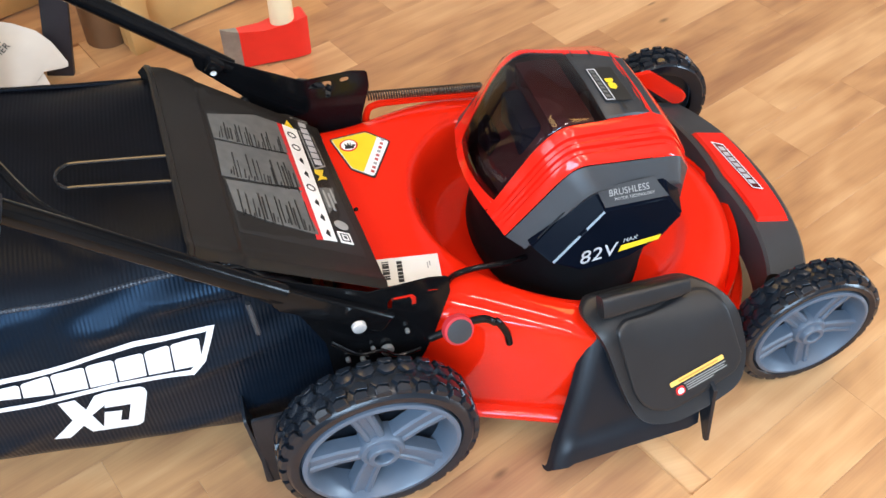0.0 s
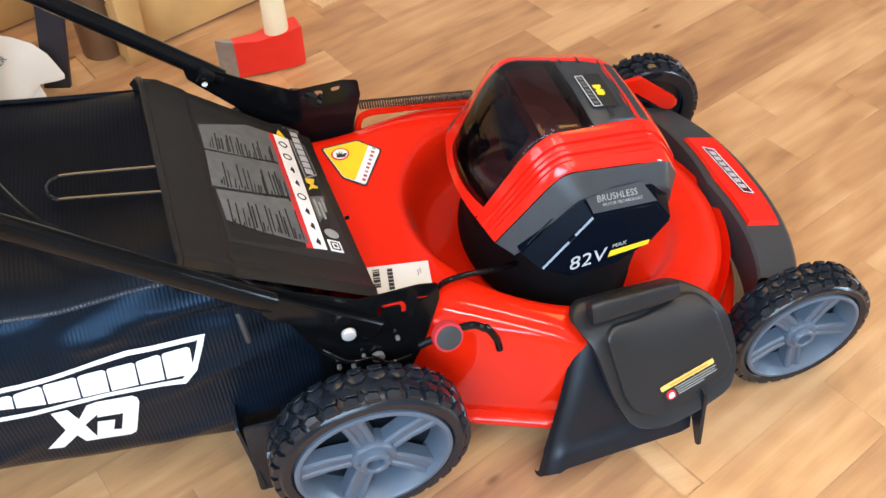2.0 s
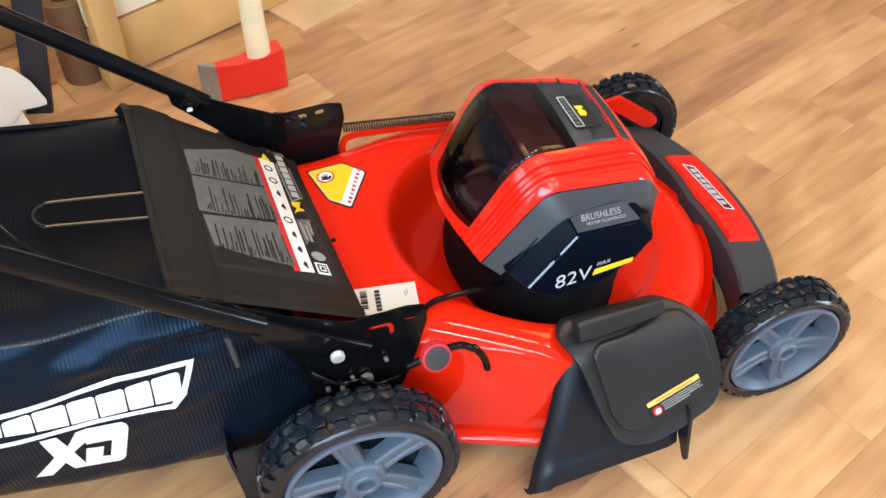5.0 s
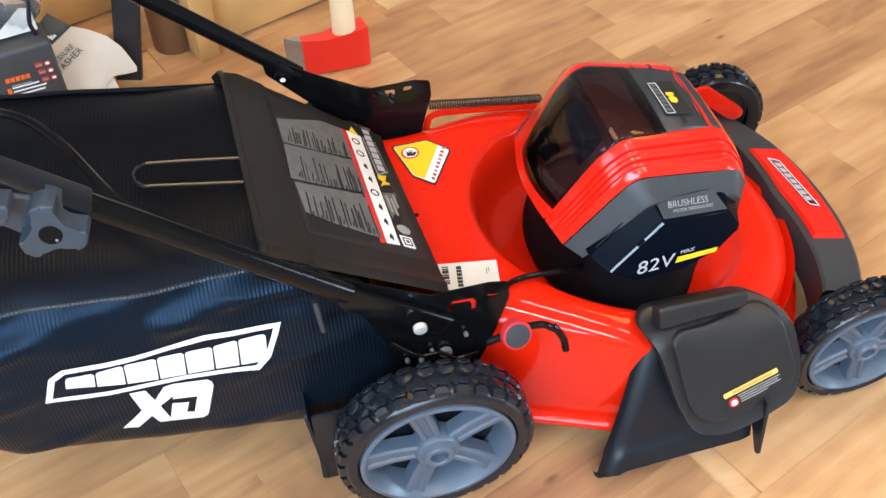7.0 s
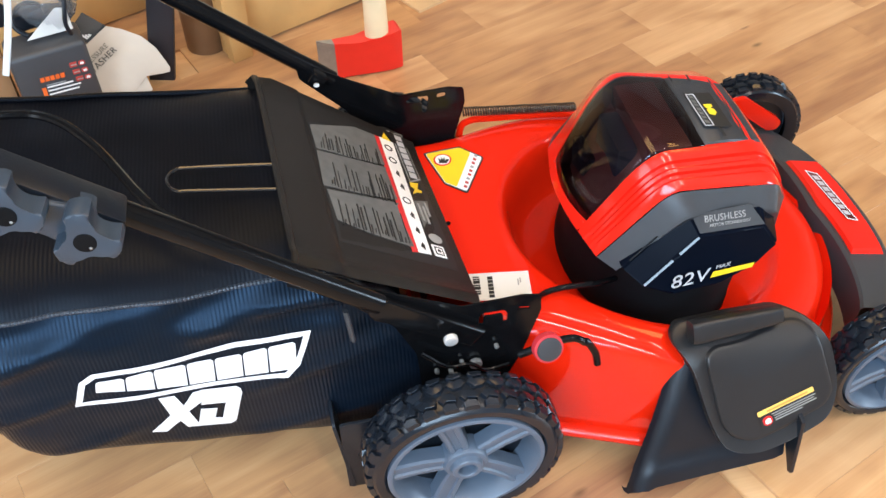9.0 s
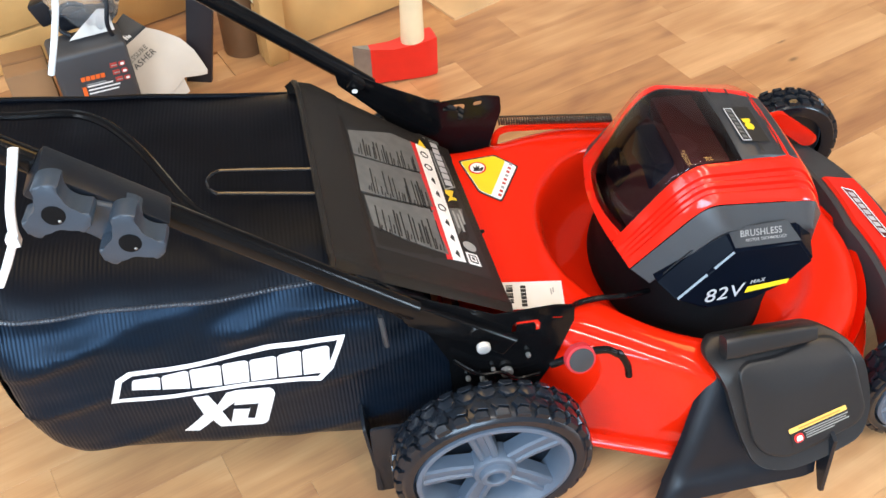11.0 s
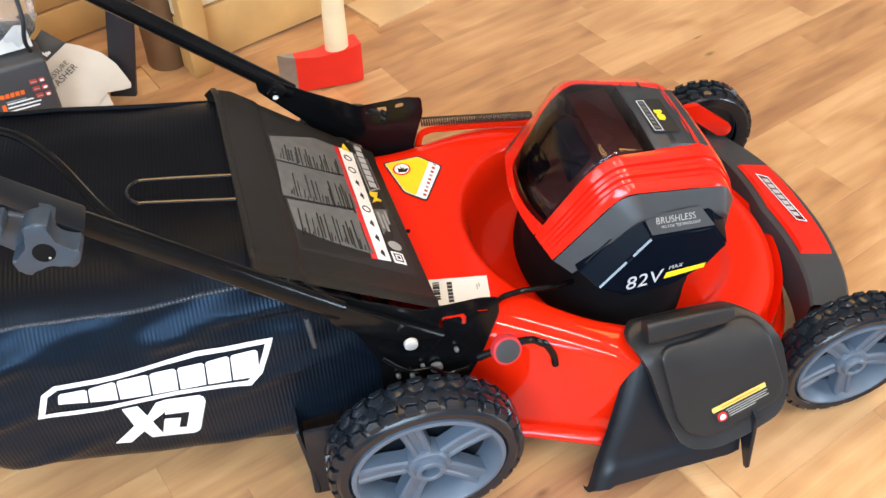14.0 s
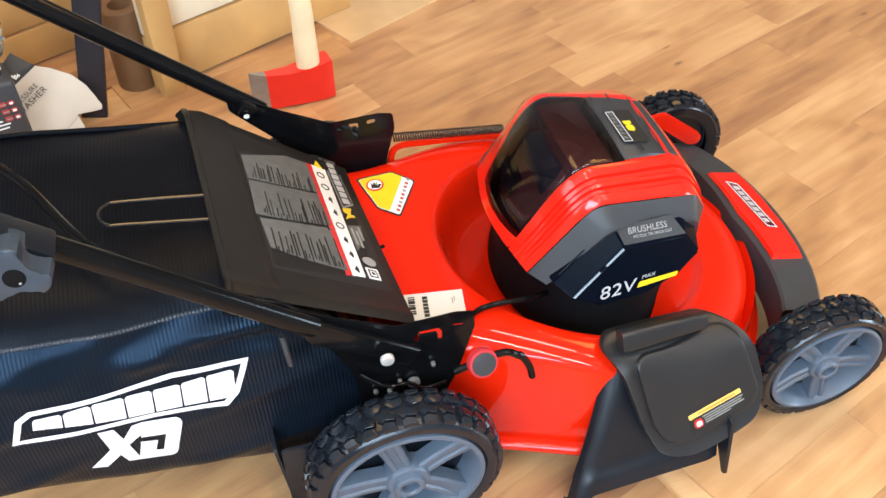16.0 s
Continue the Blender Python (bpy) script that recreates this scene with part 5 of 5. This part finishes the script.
for i in range(31):
    x = BX0 + (BX1 - BX0) * i / 30
    zb, zs, zt, w = bag_levels(x)
    rows.append([(x, v * bag_side(x, zb), zb - 0.004 * (1 - v * v)) for v in [-1 + k / 6 for k in range(13)]])
loft(bm, rows, False)
part("bag_bottom", bm, CLOTH, bag, "black cloth bottom of the bag", 80)
# wire handle on the bag's top
bm = bmesh.new()
tube(bm, smooth_path([(-0.17, -0.018, 0.4080), (-0.27, -0.002, 0.4085), (-0.288, -0.003, 0.4085), (-0.297, -0.014, 0.4085), (-0.296, -0.030, 0.4085), (-0.286, -0.042, 0.4085), (-0.27, -0.045, 0.4085), (-0.17, -0.064, 0.4080)], 6), 0.0024, 8)
part("wire_handle", bm, WIRE, bag, "glossy black wire handle on the bag")
# grey hook
bm = bmesh.new()
tube(bm, smooth_path([(-0.114, -0.216, 0.345), (-0.112, -0.222, 0.325), (-0.110, -0.224, 0.302)], 4), 0.0055, 8, 0.6)
part("hook", bm, GREYP, bag, "grey plastic hook")


def bag_decal(name, poly, label="", holes=()):
    """White print that follows the bag's near side; poly and its holes in (x, z)."""
    bm = bmesh.new()
    loops = [[Vector((x, z, 0)) for x, z in loop] for loop in [poly, *holes]]
    vs = [bm.verts.new((q.x, 0, q.y)) for loop in loops for q in loop]
    for tri in mathutils.geometry.tessellate_polygon(loops):
        bm.faces.new([vs[i] for i in tri])
    for _ in range(3):
        bmesh.ops.subdivide_edges(bm, edges=[e for e in bm.edges if e.calc_length() > 0.012], cuts=1)
    bmesh.ops.triangulate(bm, faces=bm.faces[:])
    for v in bm.verts:
        v.co.y = -bag_side(v.co.x, v.co.z) - 0.0012
    return part(name, bm, PRINT, bag, label, 80)


def banner_outline(pts, width, parts=6, name="banner_outline", label="white banner outline"):
    """Closed band of even width inside the corner points, as one printed outline."""
    loop = []
    for i, q in enumerate(pts):
        nxt = pts[(i + 1) % len(pts)]
        loop += [Vector(q).lerp(Vector(nxt), k / parts) for k in range(parts)]
    c = sum((Vector(q) for q in pts), Vector((0, 0))) / len(pts)
    bm = bmesh.new()
    outer, inner = [], []
    for i, q in enumerate(loop):
        d = (loop[(i + 1) % len(loop)] - loop[i - 1]).normalized()
        nrm = Vector((-d.y, d.x))
        if nrm.dot(c - q) < 0:
            nrm = -nrm
        for ring, k in ((outer, 0.0), (inner, width)):
            r = q + nrm * k if k >= 0 else q.lerp(c, -k)
            ring.append(bm.verts.new((r.x, -bag_side(r.x, r.y) - 0.0012, r.y)))
    for i in range(len(loop)):
        j = (i + 1) % len(loop)
        bm.faces.new((outer[i], outer[j], inner[j], inner[i]))
    return part(name, bm, PRINT, bag, label, 80)


CORNERS = [(-0.4424, 0.2400), (-0.4270, 0.2800), (-0.4097, 0.2905), (-0.365, 0.2900), (-0.2934, 0.2970), (-0.246, 0.3020), (-0.1562, 0.3010), (-0.1765, 0.2458), (-0.1932, 0.2300), (-0.279, 0.2355), (-0.3692, 0.2340)]
banner_outline(CORNERS, 0.0072)
def band(x, P):
    for (a, za), (b, zb) in zip(P, P[1:]):
        if x <= b:
            break
    return za + (zb - za) * (x - a) / (b - a)


TOPS = ((-0.415, 0.2770), (-0.376, 0.2772), (-0.350, 0.2795), (-0.331, 0.2860), (-0.305, 0.2815), (-0.241, 0.2835), (-0.222, 0.2870), (-0.170, 0.2885))
FEET = ((-0.415, 0.2610), (-0.365, 0.2495), (-0.311, 0.2445), (-0.244, 0.2440), (-0.170, 0.2408))
for x0, x1 in ((-0.4130, -0.3815), (-0.3790, -0.3480), (-0.3455, -0.3105), (-0.3080, -0.2780), (-0.2755, -0.2450), (-0.2425, -0.2150), (-0.2125, -0.1810)):
    lean = 0.004
    f0, f1, t0, t1 = band(x0, FEET), band(x1, FEET), band(x0 + lean, TOPS), band(x1 + lean, TOPS)
    poly = [(x0, f0), (x1, f1), (x1 + lean, t1 - 0.003), (x1 + lean - 0.003, t1), (x0 + lean + 0.002, t0), (x0 + lean * 0.8, t0 - 0.003)]
    bag_decal("banner_block", poly, "white slanted block of the emblem")
bag_decal("emblem_mark", [(-0.3488, 0.2297), (-0.3301, 0.2294), (-0.3235, 0.2065), (-0.3085, 0.2290), (-0.2964, 0.2312), (-0.2570, 0.2275), (-0.2525, 0.2225), (-0.2515, 0.2146), (-0.2680, 0.1558), (-0.2705, 0.1505), (-0.2770, 0.1470), (-0.3285, 0.1560), (-0.3346, 0.1743), (-0.3553, 0.1543), (-0.3733, 0.1595), (-0.3431, 0.1914)],
          "white slotted emblem", [[(-0.3202, 0.1923), (-0.3020, 0.2075), (-0.3037, 0.2014), (-0.2744, 0.1982), (-0.2841, 0.1650), (-0.2928, 0.1679), (-0.2862, 0.1887), (-0.3057, 0.1929), (-0.3144, 0.1615)]])

# ---- behind the mower ----
TURN22 = radians(22)
D22, N22 = Vector((math.cos(TURN22), math.sin(TURN22), 0)), Vector((-math.sin(TURN22), math.cos(TURN22), 0))

# axe
axe = thing("axe", "felling axe with red painted head and pale wooden handle", "axe")
AX = plane((0.028, 0.737, 0.0), (0.985, 0.17, 0), (-0.17, 0.985, 0))
bm = bmesh.new()
secs = []
for u, hw, z0, z1 in ((-0.103, 0.0015, -0.0, 0.098), (-0.09, 0.005, 0.001, 0.093), (-0.069, 0.010, 0.004, 0.087), (-0.02, 0.017, 0.005, 0.081), (0.02, 0.022, 0.004, 0.086), (0.05, 0.023, 0.003, 0.089), (0.068, 0.021, 0.003, 0.092), (0.072, 0.018, 0.005, 0.090)):
    secs.append([AX @ Vector((u, -hw, z0)), AX @ Vector((u, -hw, (z0 + z1) / 2)), AX @ Vector((u, -hw, z1)), AX @ Vector((u, hw, z1)), AX @ Vector((u, hw, z0))])
loft(bm, secs[2:], True, True, True)
part("head", bm, AXER, axe, "red painted axe head")
bm = bmesh.new()
loft(bm, secs[:3], True, True, True)
part("blade", bm, STEEL2, axe, "bare ground steel blade")
bm = bmesh.new()
hpth = smooth_path([(0.052, 0.741, 0.02), (0.052, 0.738, 0.10), (0.0515, 0.735, 0.16), (0.0495, 0.728, 0.24), (0.030, 0.716, 0.40), (0.015, 0.712, 0.56), (0.024, 0.712, 0.68)], 5)
tube(bm, hpth, [0.0245 - 0.003 * min(1, max(0, p.z - 0.1) / 0.15) for p in hpth], 16, 0.8)
part("handle", bm, ASH, axe, "pale ash wood handle")

# cardboard sheet on the floor
bm = bmesh.new()
prism(bm, [(0, 0), (0.60, 0.0), (0.60, 0.50), (0, 0.50)], 0.006, plane((0.174, 0.929, 0.0), (0.237, 0.126, 0), (-0.056, 0.108, 0)))
tagged(link("cardboard_sheet", bm, CARD, None, 0), "flat brown cardboard sheet lying on the floor", "cardboard")

# slatted wooden crate
crate = thing("wooden_crate", "pale pine crate of wide boards with an upright post", "crate")
BH = 0.132


def board(o, length, z0, z1, mt, thick=0.02):
    bm = bmesh.new()
    box(bm, 0, length, 0, thick, z0, z1, 0.002, Matrix.Translation((0, 0, 0)))
    d = Vector((math.cos(radians(26)), math.sin(radians(26)), 0))
    n = Vector((-d.y, d.x, 0))
    m = Matrix((d, n, Vector((0, 0, 1)))).transposed().to_4x4()
    m.translation = o
    bmesh.ops.transform(bm, matrix=m, verts=bm.verts)
    part("board", bm, mt, crate, "")


for k in range(4):
    board((-0.262, 0.852, 0), 0.52, 0.004 + k * BH + 0.003, (k + 1) * BH, PINE if k == 0 else PALE)
for k in range(6):
    board((-1.15, 0.738, 0), 0.86, 0.002 + k * 0.087 + 0.003, (k + 1) * 0.087 - 0.001, PINE)
bm = bmesh.new()
prism(bm, [(-0.034, 0.0), (0.012, 0.0), (0.020, 0.30), (0.022, 0.53), (-0.038, 0.53), (-0.036, 0.12)], 0.03, plane((-0.230, 0.866, 0.0), (math.cos(radians(26)), math.sin(radians(26)), 0), (0, 0, 1)), 0.003)
part("post", bm, PINE, crate, "upright pine post")

# dark table leg
bm = bmesh.new()
box(bm, -0.0285, 0.0265, 0, 0.012, 0.0, 0.72, 0.002, Matrix.Translation((-0.4005, 0.799, 0)) @ Matrix.Rotation(radians(-16), 4, "Z"))
for v in bm.verts:
    v.co.x += 0.20 * v.co.z
leg = thing("table", "dark metal display table leg standing on the floor", "table")
part("leg", bm, DARKL, leg, "dark flat metal leg")

# plain brown cylinder added for the dim, unclear gap beside the crate
roll = thing("gap_cylinder", "plain brown cylinder added for the dim gap between table leg and crate", "roll")
bm = bmesh.new()
lathe(bm, [(0.044, 0.0), (0.045, 0.003), (0.045, 0.185), (0.043, 0.187), (0.024, 0.187), (0.022, 0.150)], 40, (-0.302, 0.915, 0), "z")
part("cylinder_body", bm, DULL_BROWN, roll, "plain brown cylinder")
# grey carton with printed face
carton = thing("parts_carton", "dark grey carton with orange and white print beside the crate", "carton")
CB = plane((-0.632, 0.640, 0.0), (0.955, 0.28, 0), (-0.28, 0.955, 0))
bm = bmesh.new()
box(bm, 0, 0.140, 0, 0.085, 0.0, 0.190, 0.010, CB, 3)
part("carton_body", bm, CARTON, carton, "dark grey carton body")
CF = plane(tuple(CB @ Vector((0.0, -0.0008, 0.0))), (0.955, 0.28, 0), (0, 0, 1)) @ Matrix.Rotation(radians(-2), 4, "Z")
for i in range(5):
    decal("print_bar", [(0.036 + i * 0.0092, 0.131), (0.0435 + i * 0.0092, 0.131), (0.0440 + i * 0.0092, 0.1405), (0.0365 + i * 0.0092, 0.1405)], CF, ORANGE, carton)
for x0, x1, z0, z1, mt in ((0.034, 0.0415, 0.096, 0.119, ORANGE), (0.044, 0.092, 0.1165, 0.1195, WHITE), (0.044, 0.104, 0.1085, 0.1115, WHITE), (0.044, 0.100, 0.1005, 0.1035, WHITE), (0.044, 0.080, 0.1215, 0.1235, GREYT), (0.094, 0.107, 0.147, 0.157, REDC), (0.096, 0.109, 0.131, 0.141, REDC), (0.098, 0.111, 0.115, 0.125, REDC)):
    decal("print_bar", rect(x0, x1, z0, z1), CF, mt, carton)
for k in range(3):
    x0, z0 = 0.110 + k * 0.002, 0.147 - k * 0.016
    decal("print_ring", round_poly(rect(x0, x0 + 0.012, z0, z0 + 0.010), 0.004, 3), CF, REDC, carton)
    decal("print_dot", round_poly(rect(x0 + 0.003, x0 + 0.010, z0 + 0.002, z0 + 0.007), 0.002, 3), CF @ Matrix.Translation((0, 0, 0.0007)), WHITE, carton)
    decal("print_line", rect(x0 - 0.014, x0 - 0.003, z0 + 0.0035, z0 + 0.0055), CF @ Matrix.Translation((0, 0, 0.0007)), GREYT, carton)
# plain brown box behind the printed carton
bm = bmesh.new()
box(bm, -0.085, -0.006, 0.02, 0.11, 0.0, 0.165, 0.003, CB, 2)
tanbox = thing("cardboard_box", "small plain brown cardboard box beside the grey carton", "box")
part("box_body", bm, CARD_SHADED, tanbox, "brown cardboard body")
bm = bmesh.new()
box(bm, -0.084, -0.007, 0.062, 0.068, 0.165, 0.1662, 0.0, CB)
part("box_tape", bm, DULL_BROWN, tanbox, "brown tape along the lid")
# clear pouch with leads on the carton
pouch = thing("accessory_pouch", "crumpled clear plastic pouch with black leads on the carton", "pouch")
bm = bmesh.new()
bmesh.ops.create_icosphere(bm, subdivisions=4, radius=1.0)
for v in bm.verts:
    n = noise.noise(v.co * 1.6) * 0.35 + abs(noise.noise(v.co * 4.0)) * 0.25
    v.co = Vector((v.co.x * 0.066, v.co.y * 0.045, v.co.z * 0.052)) * (1 + n)
bmesh.ops.transform(bm, matrix=Matrix.Translation((-0.560, 0.745, 0.252)), verts=bm.verts)
part("film", bm, FILM, pouch, "clear crinkled plastic film", 60)
bm = bmesh.new()
box(bm, -0.03, 0.03, -0.02, 0.02, -0.018, 0.018, 0.006, Matrix.Translation((-0.60, 0.74, 0.218)) @ Matrix.Rotation(radians(30), 4, "Z"))
part("charger_plug", bm, BLACKP, pouch, "black plug")
bm = bmesh.new()
box(bm, -0.02, 0.02, -0.015, 0.015, -0.025, 0.025, 0.006, Matrix.Translation((-0.645, 0.76, 0.225)) @ Matrix.Rotation(radians(-20), 4, "Y"))
part("charger_plug", bm, BLACKP, pouch, "black plug")
bm = bmesh.new()
tube(bm, smooth_path([(-0.52, 0.69, 0.20), (-0.522, 0.685, 0.228), (-0.515, 0.70, 0.27), (-0.53, 0.75, 0.325), (-0.57, 0.79, 0.335), (-0.63, 0.80, 0.30), (-0.66, 0.78, 0.24)], 6), 0.0042, 8)
part("lead", bm, BLACKP, pouch, "black lead")
bm = bmesh.new()
tube(bm, smooth_path([(-0.598, 0.705, 0.199), (-0.612, 0.708, 0.208), (-0.620, 0.715, 0.222), (-0.612, 0.726, 0.240), (-0.592, 0.738, 0.246), (-0.570, 0.746, 0.236)], 6), 0.0045, 8)
part("lead", bm, BLACKP, pouch, "black lead")
bm = bmesh.new()
box(bm, -0.052, 0.050, -0.020, 0.022, 0.0, 0.028, 0.007, Matrix.Translation((-0.574, 0.752, 0.196)) @ Matrix.Rotation(radians(12), 4, "Z"), 2)
part("charger", bm, BLACKP, pouch, "black charger block")
bm = bmesh.new()
prism(bm, [(0, 0), (0.085, 0.0), (0.083, 0.043), (0.066, 0.046)], 0.001, plane((-0.600, 0.690, 0.197), (0.955, 0.28, 0), (0, 0.25, 1)))
part("leaflet", bm, PAPER, pouch, "folded white leaflet")

# pressure washer leaflet leaning beside the carton
leaf = thing("leaflet", "white curled leaflet with black heading leaning on the carton", "leaflet")
def on_leaf(u, v, h=0.0):
    """Point of the curled sheet, u along the heading and v across it."""
    return LEAF @ Vector((u, v, h + 0.006 * math.sin(30 * v + 12 * u) - 0.8 * max(0, u - 0.10) ** 2))


LEAF = plane((-0.5009, 0.7311, 0.030), (0.7728, 0.5081, 0.3803), (-0.6, 0.3894, 0.6988))


def leaf_part(name, poly, mt, h, label=""):
    bm = bmesh.new()
    f = bm.faces.new([bm.verts.new((x, y, 0)) for x, y in poly])
    bmesh.ops.triangulate(bm, faces=[f])
    for _ in range(3):
        bmesh.ops.subdivide_edges(bm, edges=[e for e in bm.edges if e.calc_length() > 0.015], cuts=1)
    bmesh.ops.triangulate(bm, faces=bm.faces[:])
    for v in bm.verts:
        v.co = on_leaf(v.co.x, v.co.y, h)
    bmesh.ops.solidify(bm, geom=bm.faces[:], thickness=0.0006)
    return part(name, bm, mt, leaf, label, 60)


sheet = [(0.046, 0.096), (0.098, 0.0945), (0.115, 0.069), (0.1315, 0.033), (0.1345, -0.0015), (0.1300, -0.0284), (0.1262, -0.0480), (0.1200, -0.0538), (0.1083, -0.0475), (0.0803, -0.028), (0.0517, -0.0317), (0.0, -0.032), (-0.03, -0.03), (-0.04, 0.03), (0.02, 0.085)]
leaf_part("sheet", sheet, LEAFP, 0.0, "white paper sheet")
leaf_part("under_sheet", [(0.072, -0.015), (0.0802, -0.026), (0.0695, -0.0545), (0.035, -0.052), (0.03, -0.015)], LEAFP, -0.004, "second page under the first")
leaf_part("heading_band", [(0.0609, 0.1384), (0.0857, 0.1423), (0.0985, 0.0940), (0.0447, 0.0945)], INK, 0.0014, "black heading band")
for k in range(3):
    leaf_part("heading_bar", [(0.0510 + k * 0.0045, 0.110 - k * 0.003), (0.0535 + k * 0.0045, 0.100), (0.0562 + k * 0.0045, 0.101), (0.0540 + k * 0.0045, 0.113 - k * 0.003)], WHITE, 0.0026)
LL = LEAF @ Matrix.Translation((0, 0, 0.0085))
lettering("leaflet_lettering", "PRESSURE", 0.0140, LL @ Matrix.Translation((0.008, 0.0625, 0)), INK, leaf)
lettering("leaflet_lettering", "WASHER", 0.0180, LL @ Matrix.Translation((0.003, 0.0456, 0)), INK, leaf)

# ---- floor planks ----
WIDE, LONG = 0.108, 1.22
plank_meshes = {}


def plank_mesh(length):
    key = round(length, 3)
    if key not in plank_meshes:
        bm = bmesh.new()
        box(bm, 0, length - 0.0002, 0, WIDE - 0.0002, -0.006, 0.0)
        top = [e for e in bm.edges if all(v.co.z > -0.001 for v in e.verts)]
        bmesh.ops.bevel(bm, geom=top, offset=0.0002, segments=1, affect="EDGES")
        me = bpy.data.meshes.new("plank")
        bm.to_mesh(me)
        bm.free()
        me.materials.append(PLANK)
        plank_meshes[key] = me
    return plank_meshes[key]


prng = random.Random(11)
# known end joints along a row, and the tone of planks whose middle lies in a stretch of their row (0 dark, 1 pale)
JOINTS = {7: 0.595, 6: 0.423, 4: 0.803, 3: 0.897, -1: 1.148, -4: 0.253}
# Left ends of rows -1 to 1 toned darker for the cool light there
TONED = ((7, 0.0, 0.595, 0.30), (7, 0.6, 1.4, 0.72), (6, 0.1, 0.423, 0.95), (6, 0.423, 1.2, 0.55), (5, 0.2, 1.0, 0.42), (4, 0.803, 1.6, 0.92), (4, 0.2, 0.80, 0.38), (3, 0.897, 1.7, 0.80), (3, 0.3, 0.89, 0.30),
         (2, 0.6, 1.6, 0.36), (1, 0.6, 1.6, 0.30), (0, 0.5, 1.7, 0.88), (-1, 0.5, 1.148, 0.50), (-1, 1.15, 2.0, 0.32), (1, -0.95, -0.1, 0.50), (0, -0.85, 0.0, 0.30), (-1, -0.75, 0.1, 0.40), (-2, 0.6, 1.8, 0.58), (-3, -0.6, 0.36, 0.06), (-3, 0.36, 1.4, 0.62), (-4, -0.5, 0.253, 0.16), (-4, 0.253, 1.0, 0.85), (-5, -0.3, 1.2, 0.75))
field = []
for r in range(-40, 46):
    n0 = -0.100 + WIDE * r
    start = JOINTS.get(r, prng.uniform(-0.6, 0.6))
    s = start - LONG * 4
    while s < 5.2:
        ln = 0.04 * prng.randint(9, 17)
        if start - LONG * 4 <= s < start and s + ln > start - 0.01:
            ln = start - s
        mid = D22 * (s + ln / 2) + N22 * (n0 + WIDE / 2)
        if ln < 0.05:
            s += max(ln, 0.01)
            continue
        if not (-1.3 < mid.x < 2.1 and -0.95 < mid.y < 1.85):
            ends = [D22 * (s + q * ln) + N22 * (n0 + w * WIDE) for q in (0, 1) for w in (0, 1)]
            if all(-3.2 < e.x < 4.2 and -3.0 < e.y < 3.4 for e in ends):
                field.append((s, n0, ln))
        else:
            ob = new("plank", plank_mesh(ln))
            tone = 0.05 + 0.85 * prng.random()
            for row, s0, s1, k in TONED:
                if row == r and s0 < s + ln / 2 < s1:
                    tone = 0.08 + 0.66 * k
            ob.color = (tone, tone, tone, 1.0)
            m = Matrix((D22, N22, Vector((0, 0, 1)))).transposed().to_4x4()
            m.translation = D22 * s + N22 * n0
            ob.parent = floor
            ob.matrix_local = m
        s += ln
# the planks further out, joined
verts, faces = [], []
for a, n0, ln in field:
    k = len(verts)
    for z in (-0.006, 0.0):
        verts += [(a, n0, z), (a + ln - 0.0002, n0, z), (a + ln - 0.0002, n0 + WIDE - 0.0002, z), (a, n0 + WIDE - 0.0002, z)]
    faces += [(k + 4, k + 5, k + 6, k + 7), (k, k + 1, k + 5, k + 4), (k + 1, k + 2, k + 6, k + 5), (k + 2, k + 3, k + 7, k + 6), (k + 3, k, k + 4, k + 7)]
me = bpy.data.meshes.new("outer_planks")
me.from_pydata(verts, [], faces)
me.materials.append(FLOOR)
ob = tagged(new("outer_planks", me), "honey oak laminate planks further out", "", "", "stuff")
m = Matrix((D22, N22, Vector((0, 0, 1)))).transposed().to_4x4()
ob.parent = floor
ob.matrix_local = m
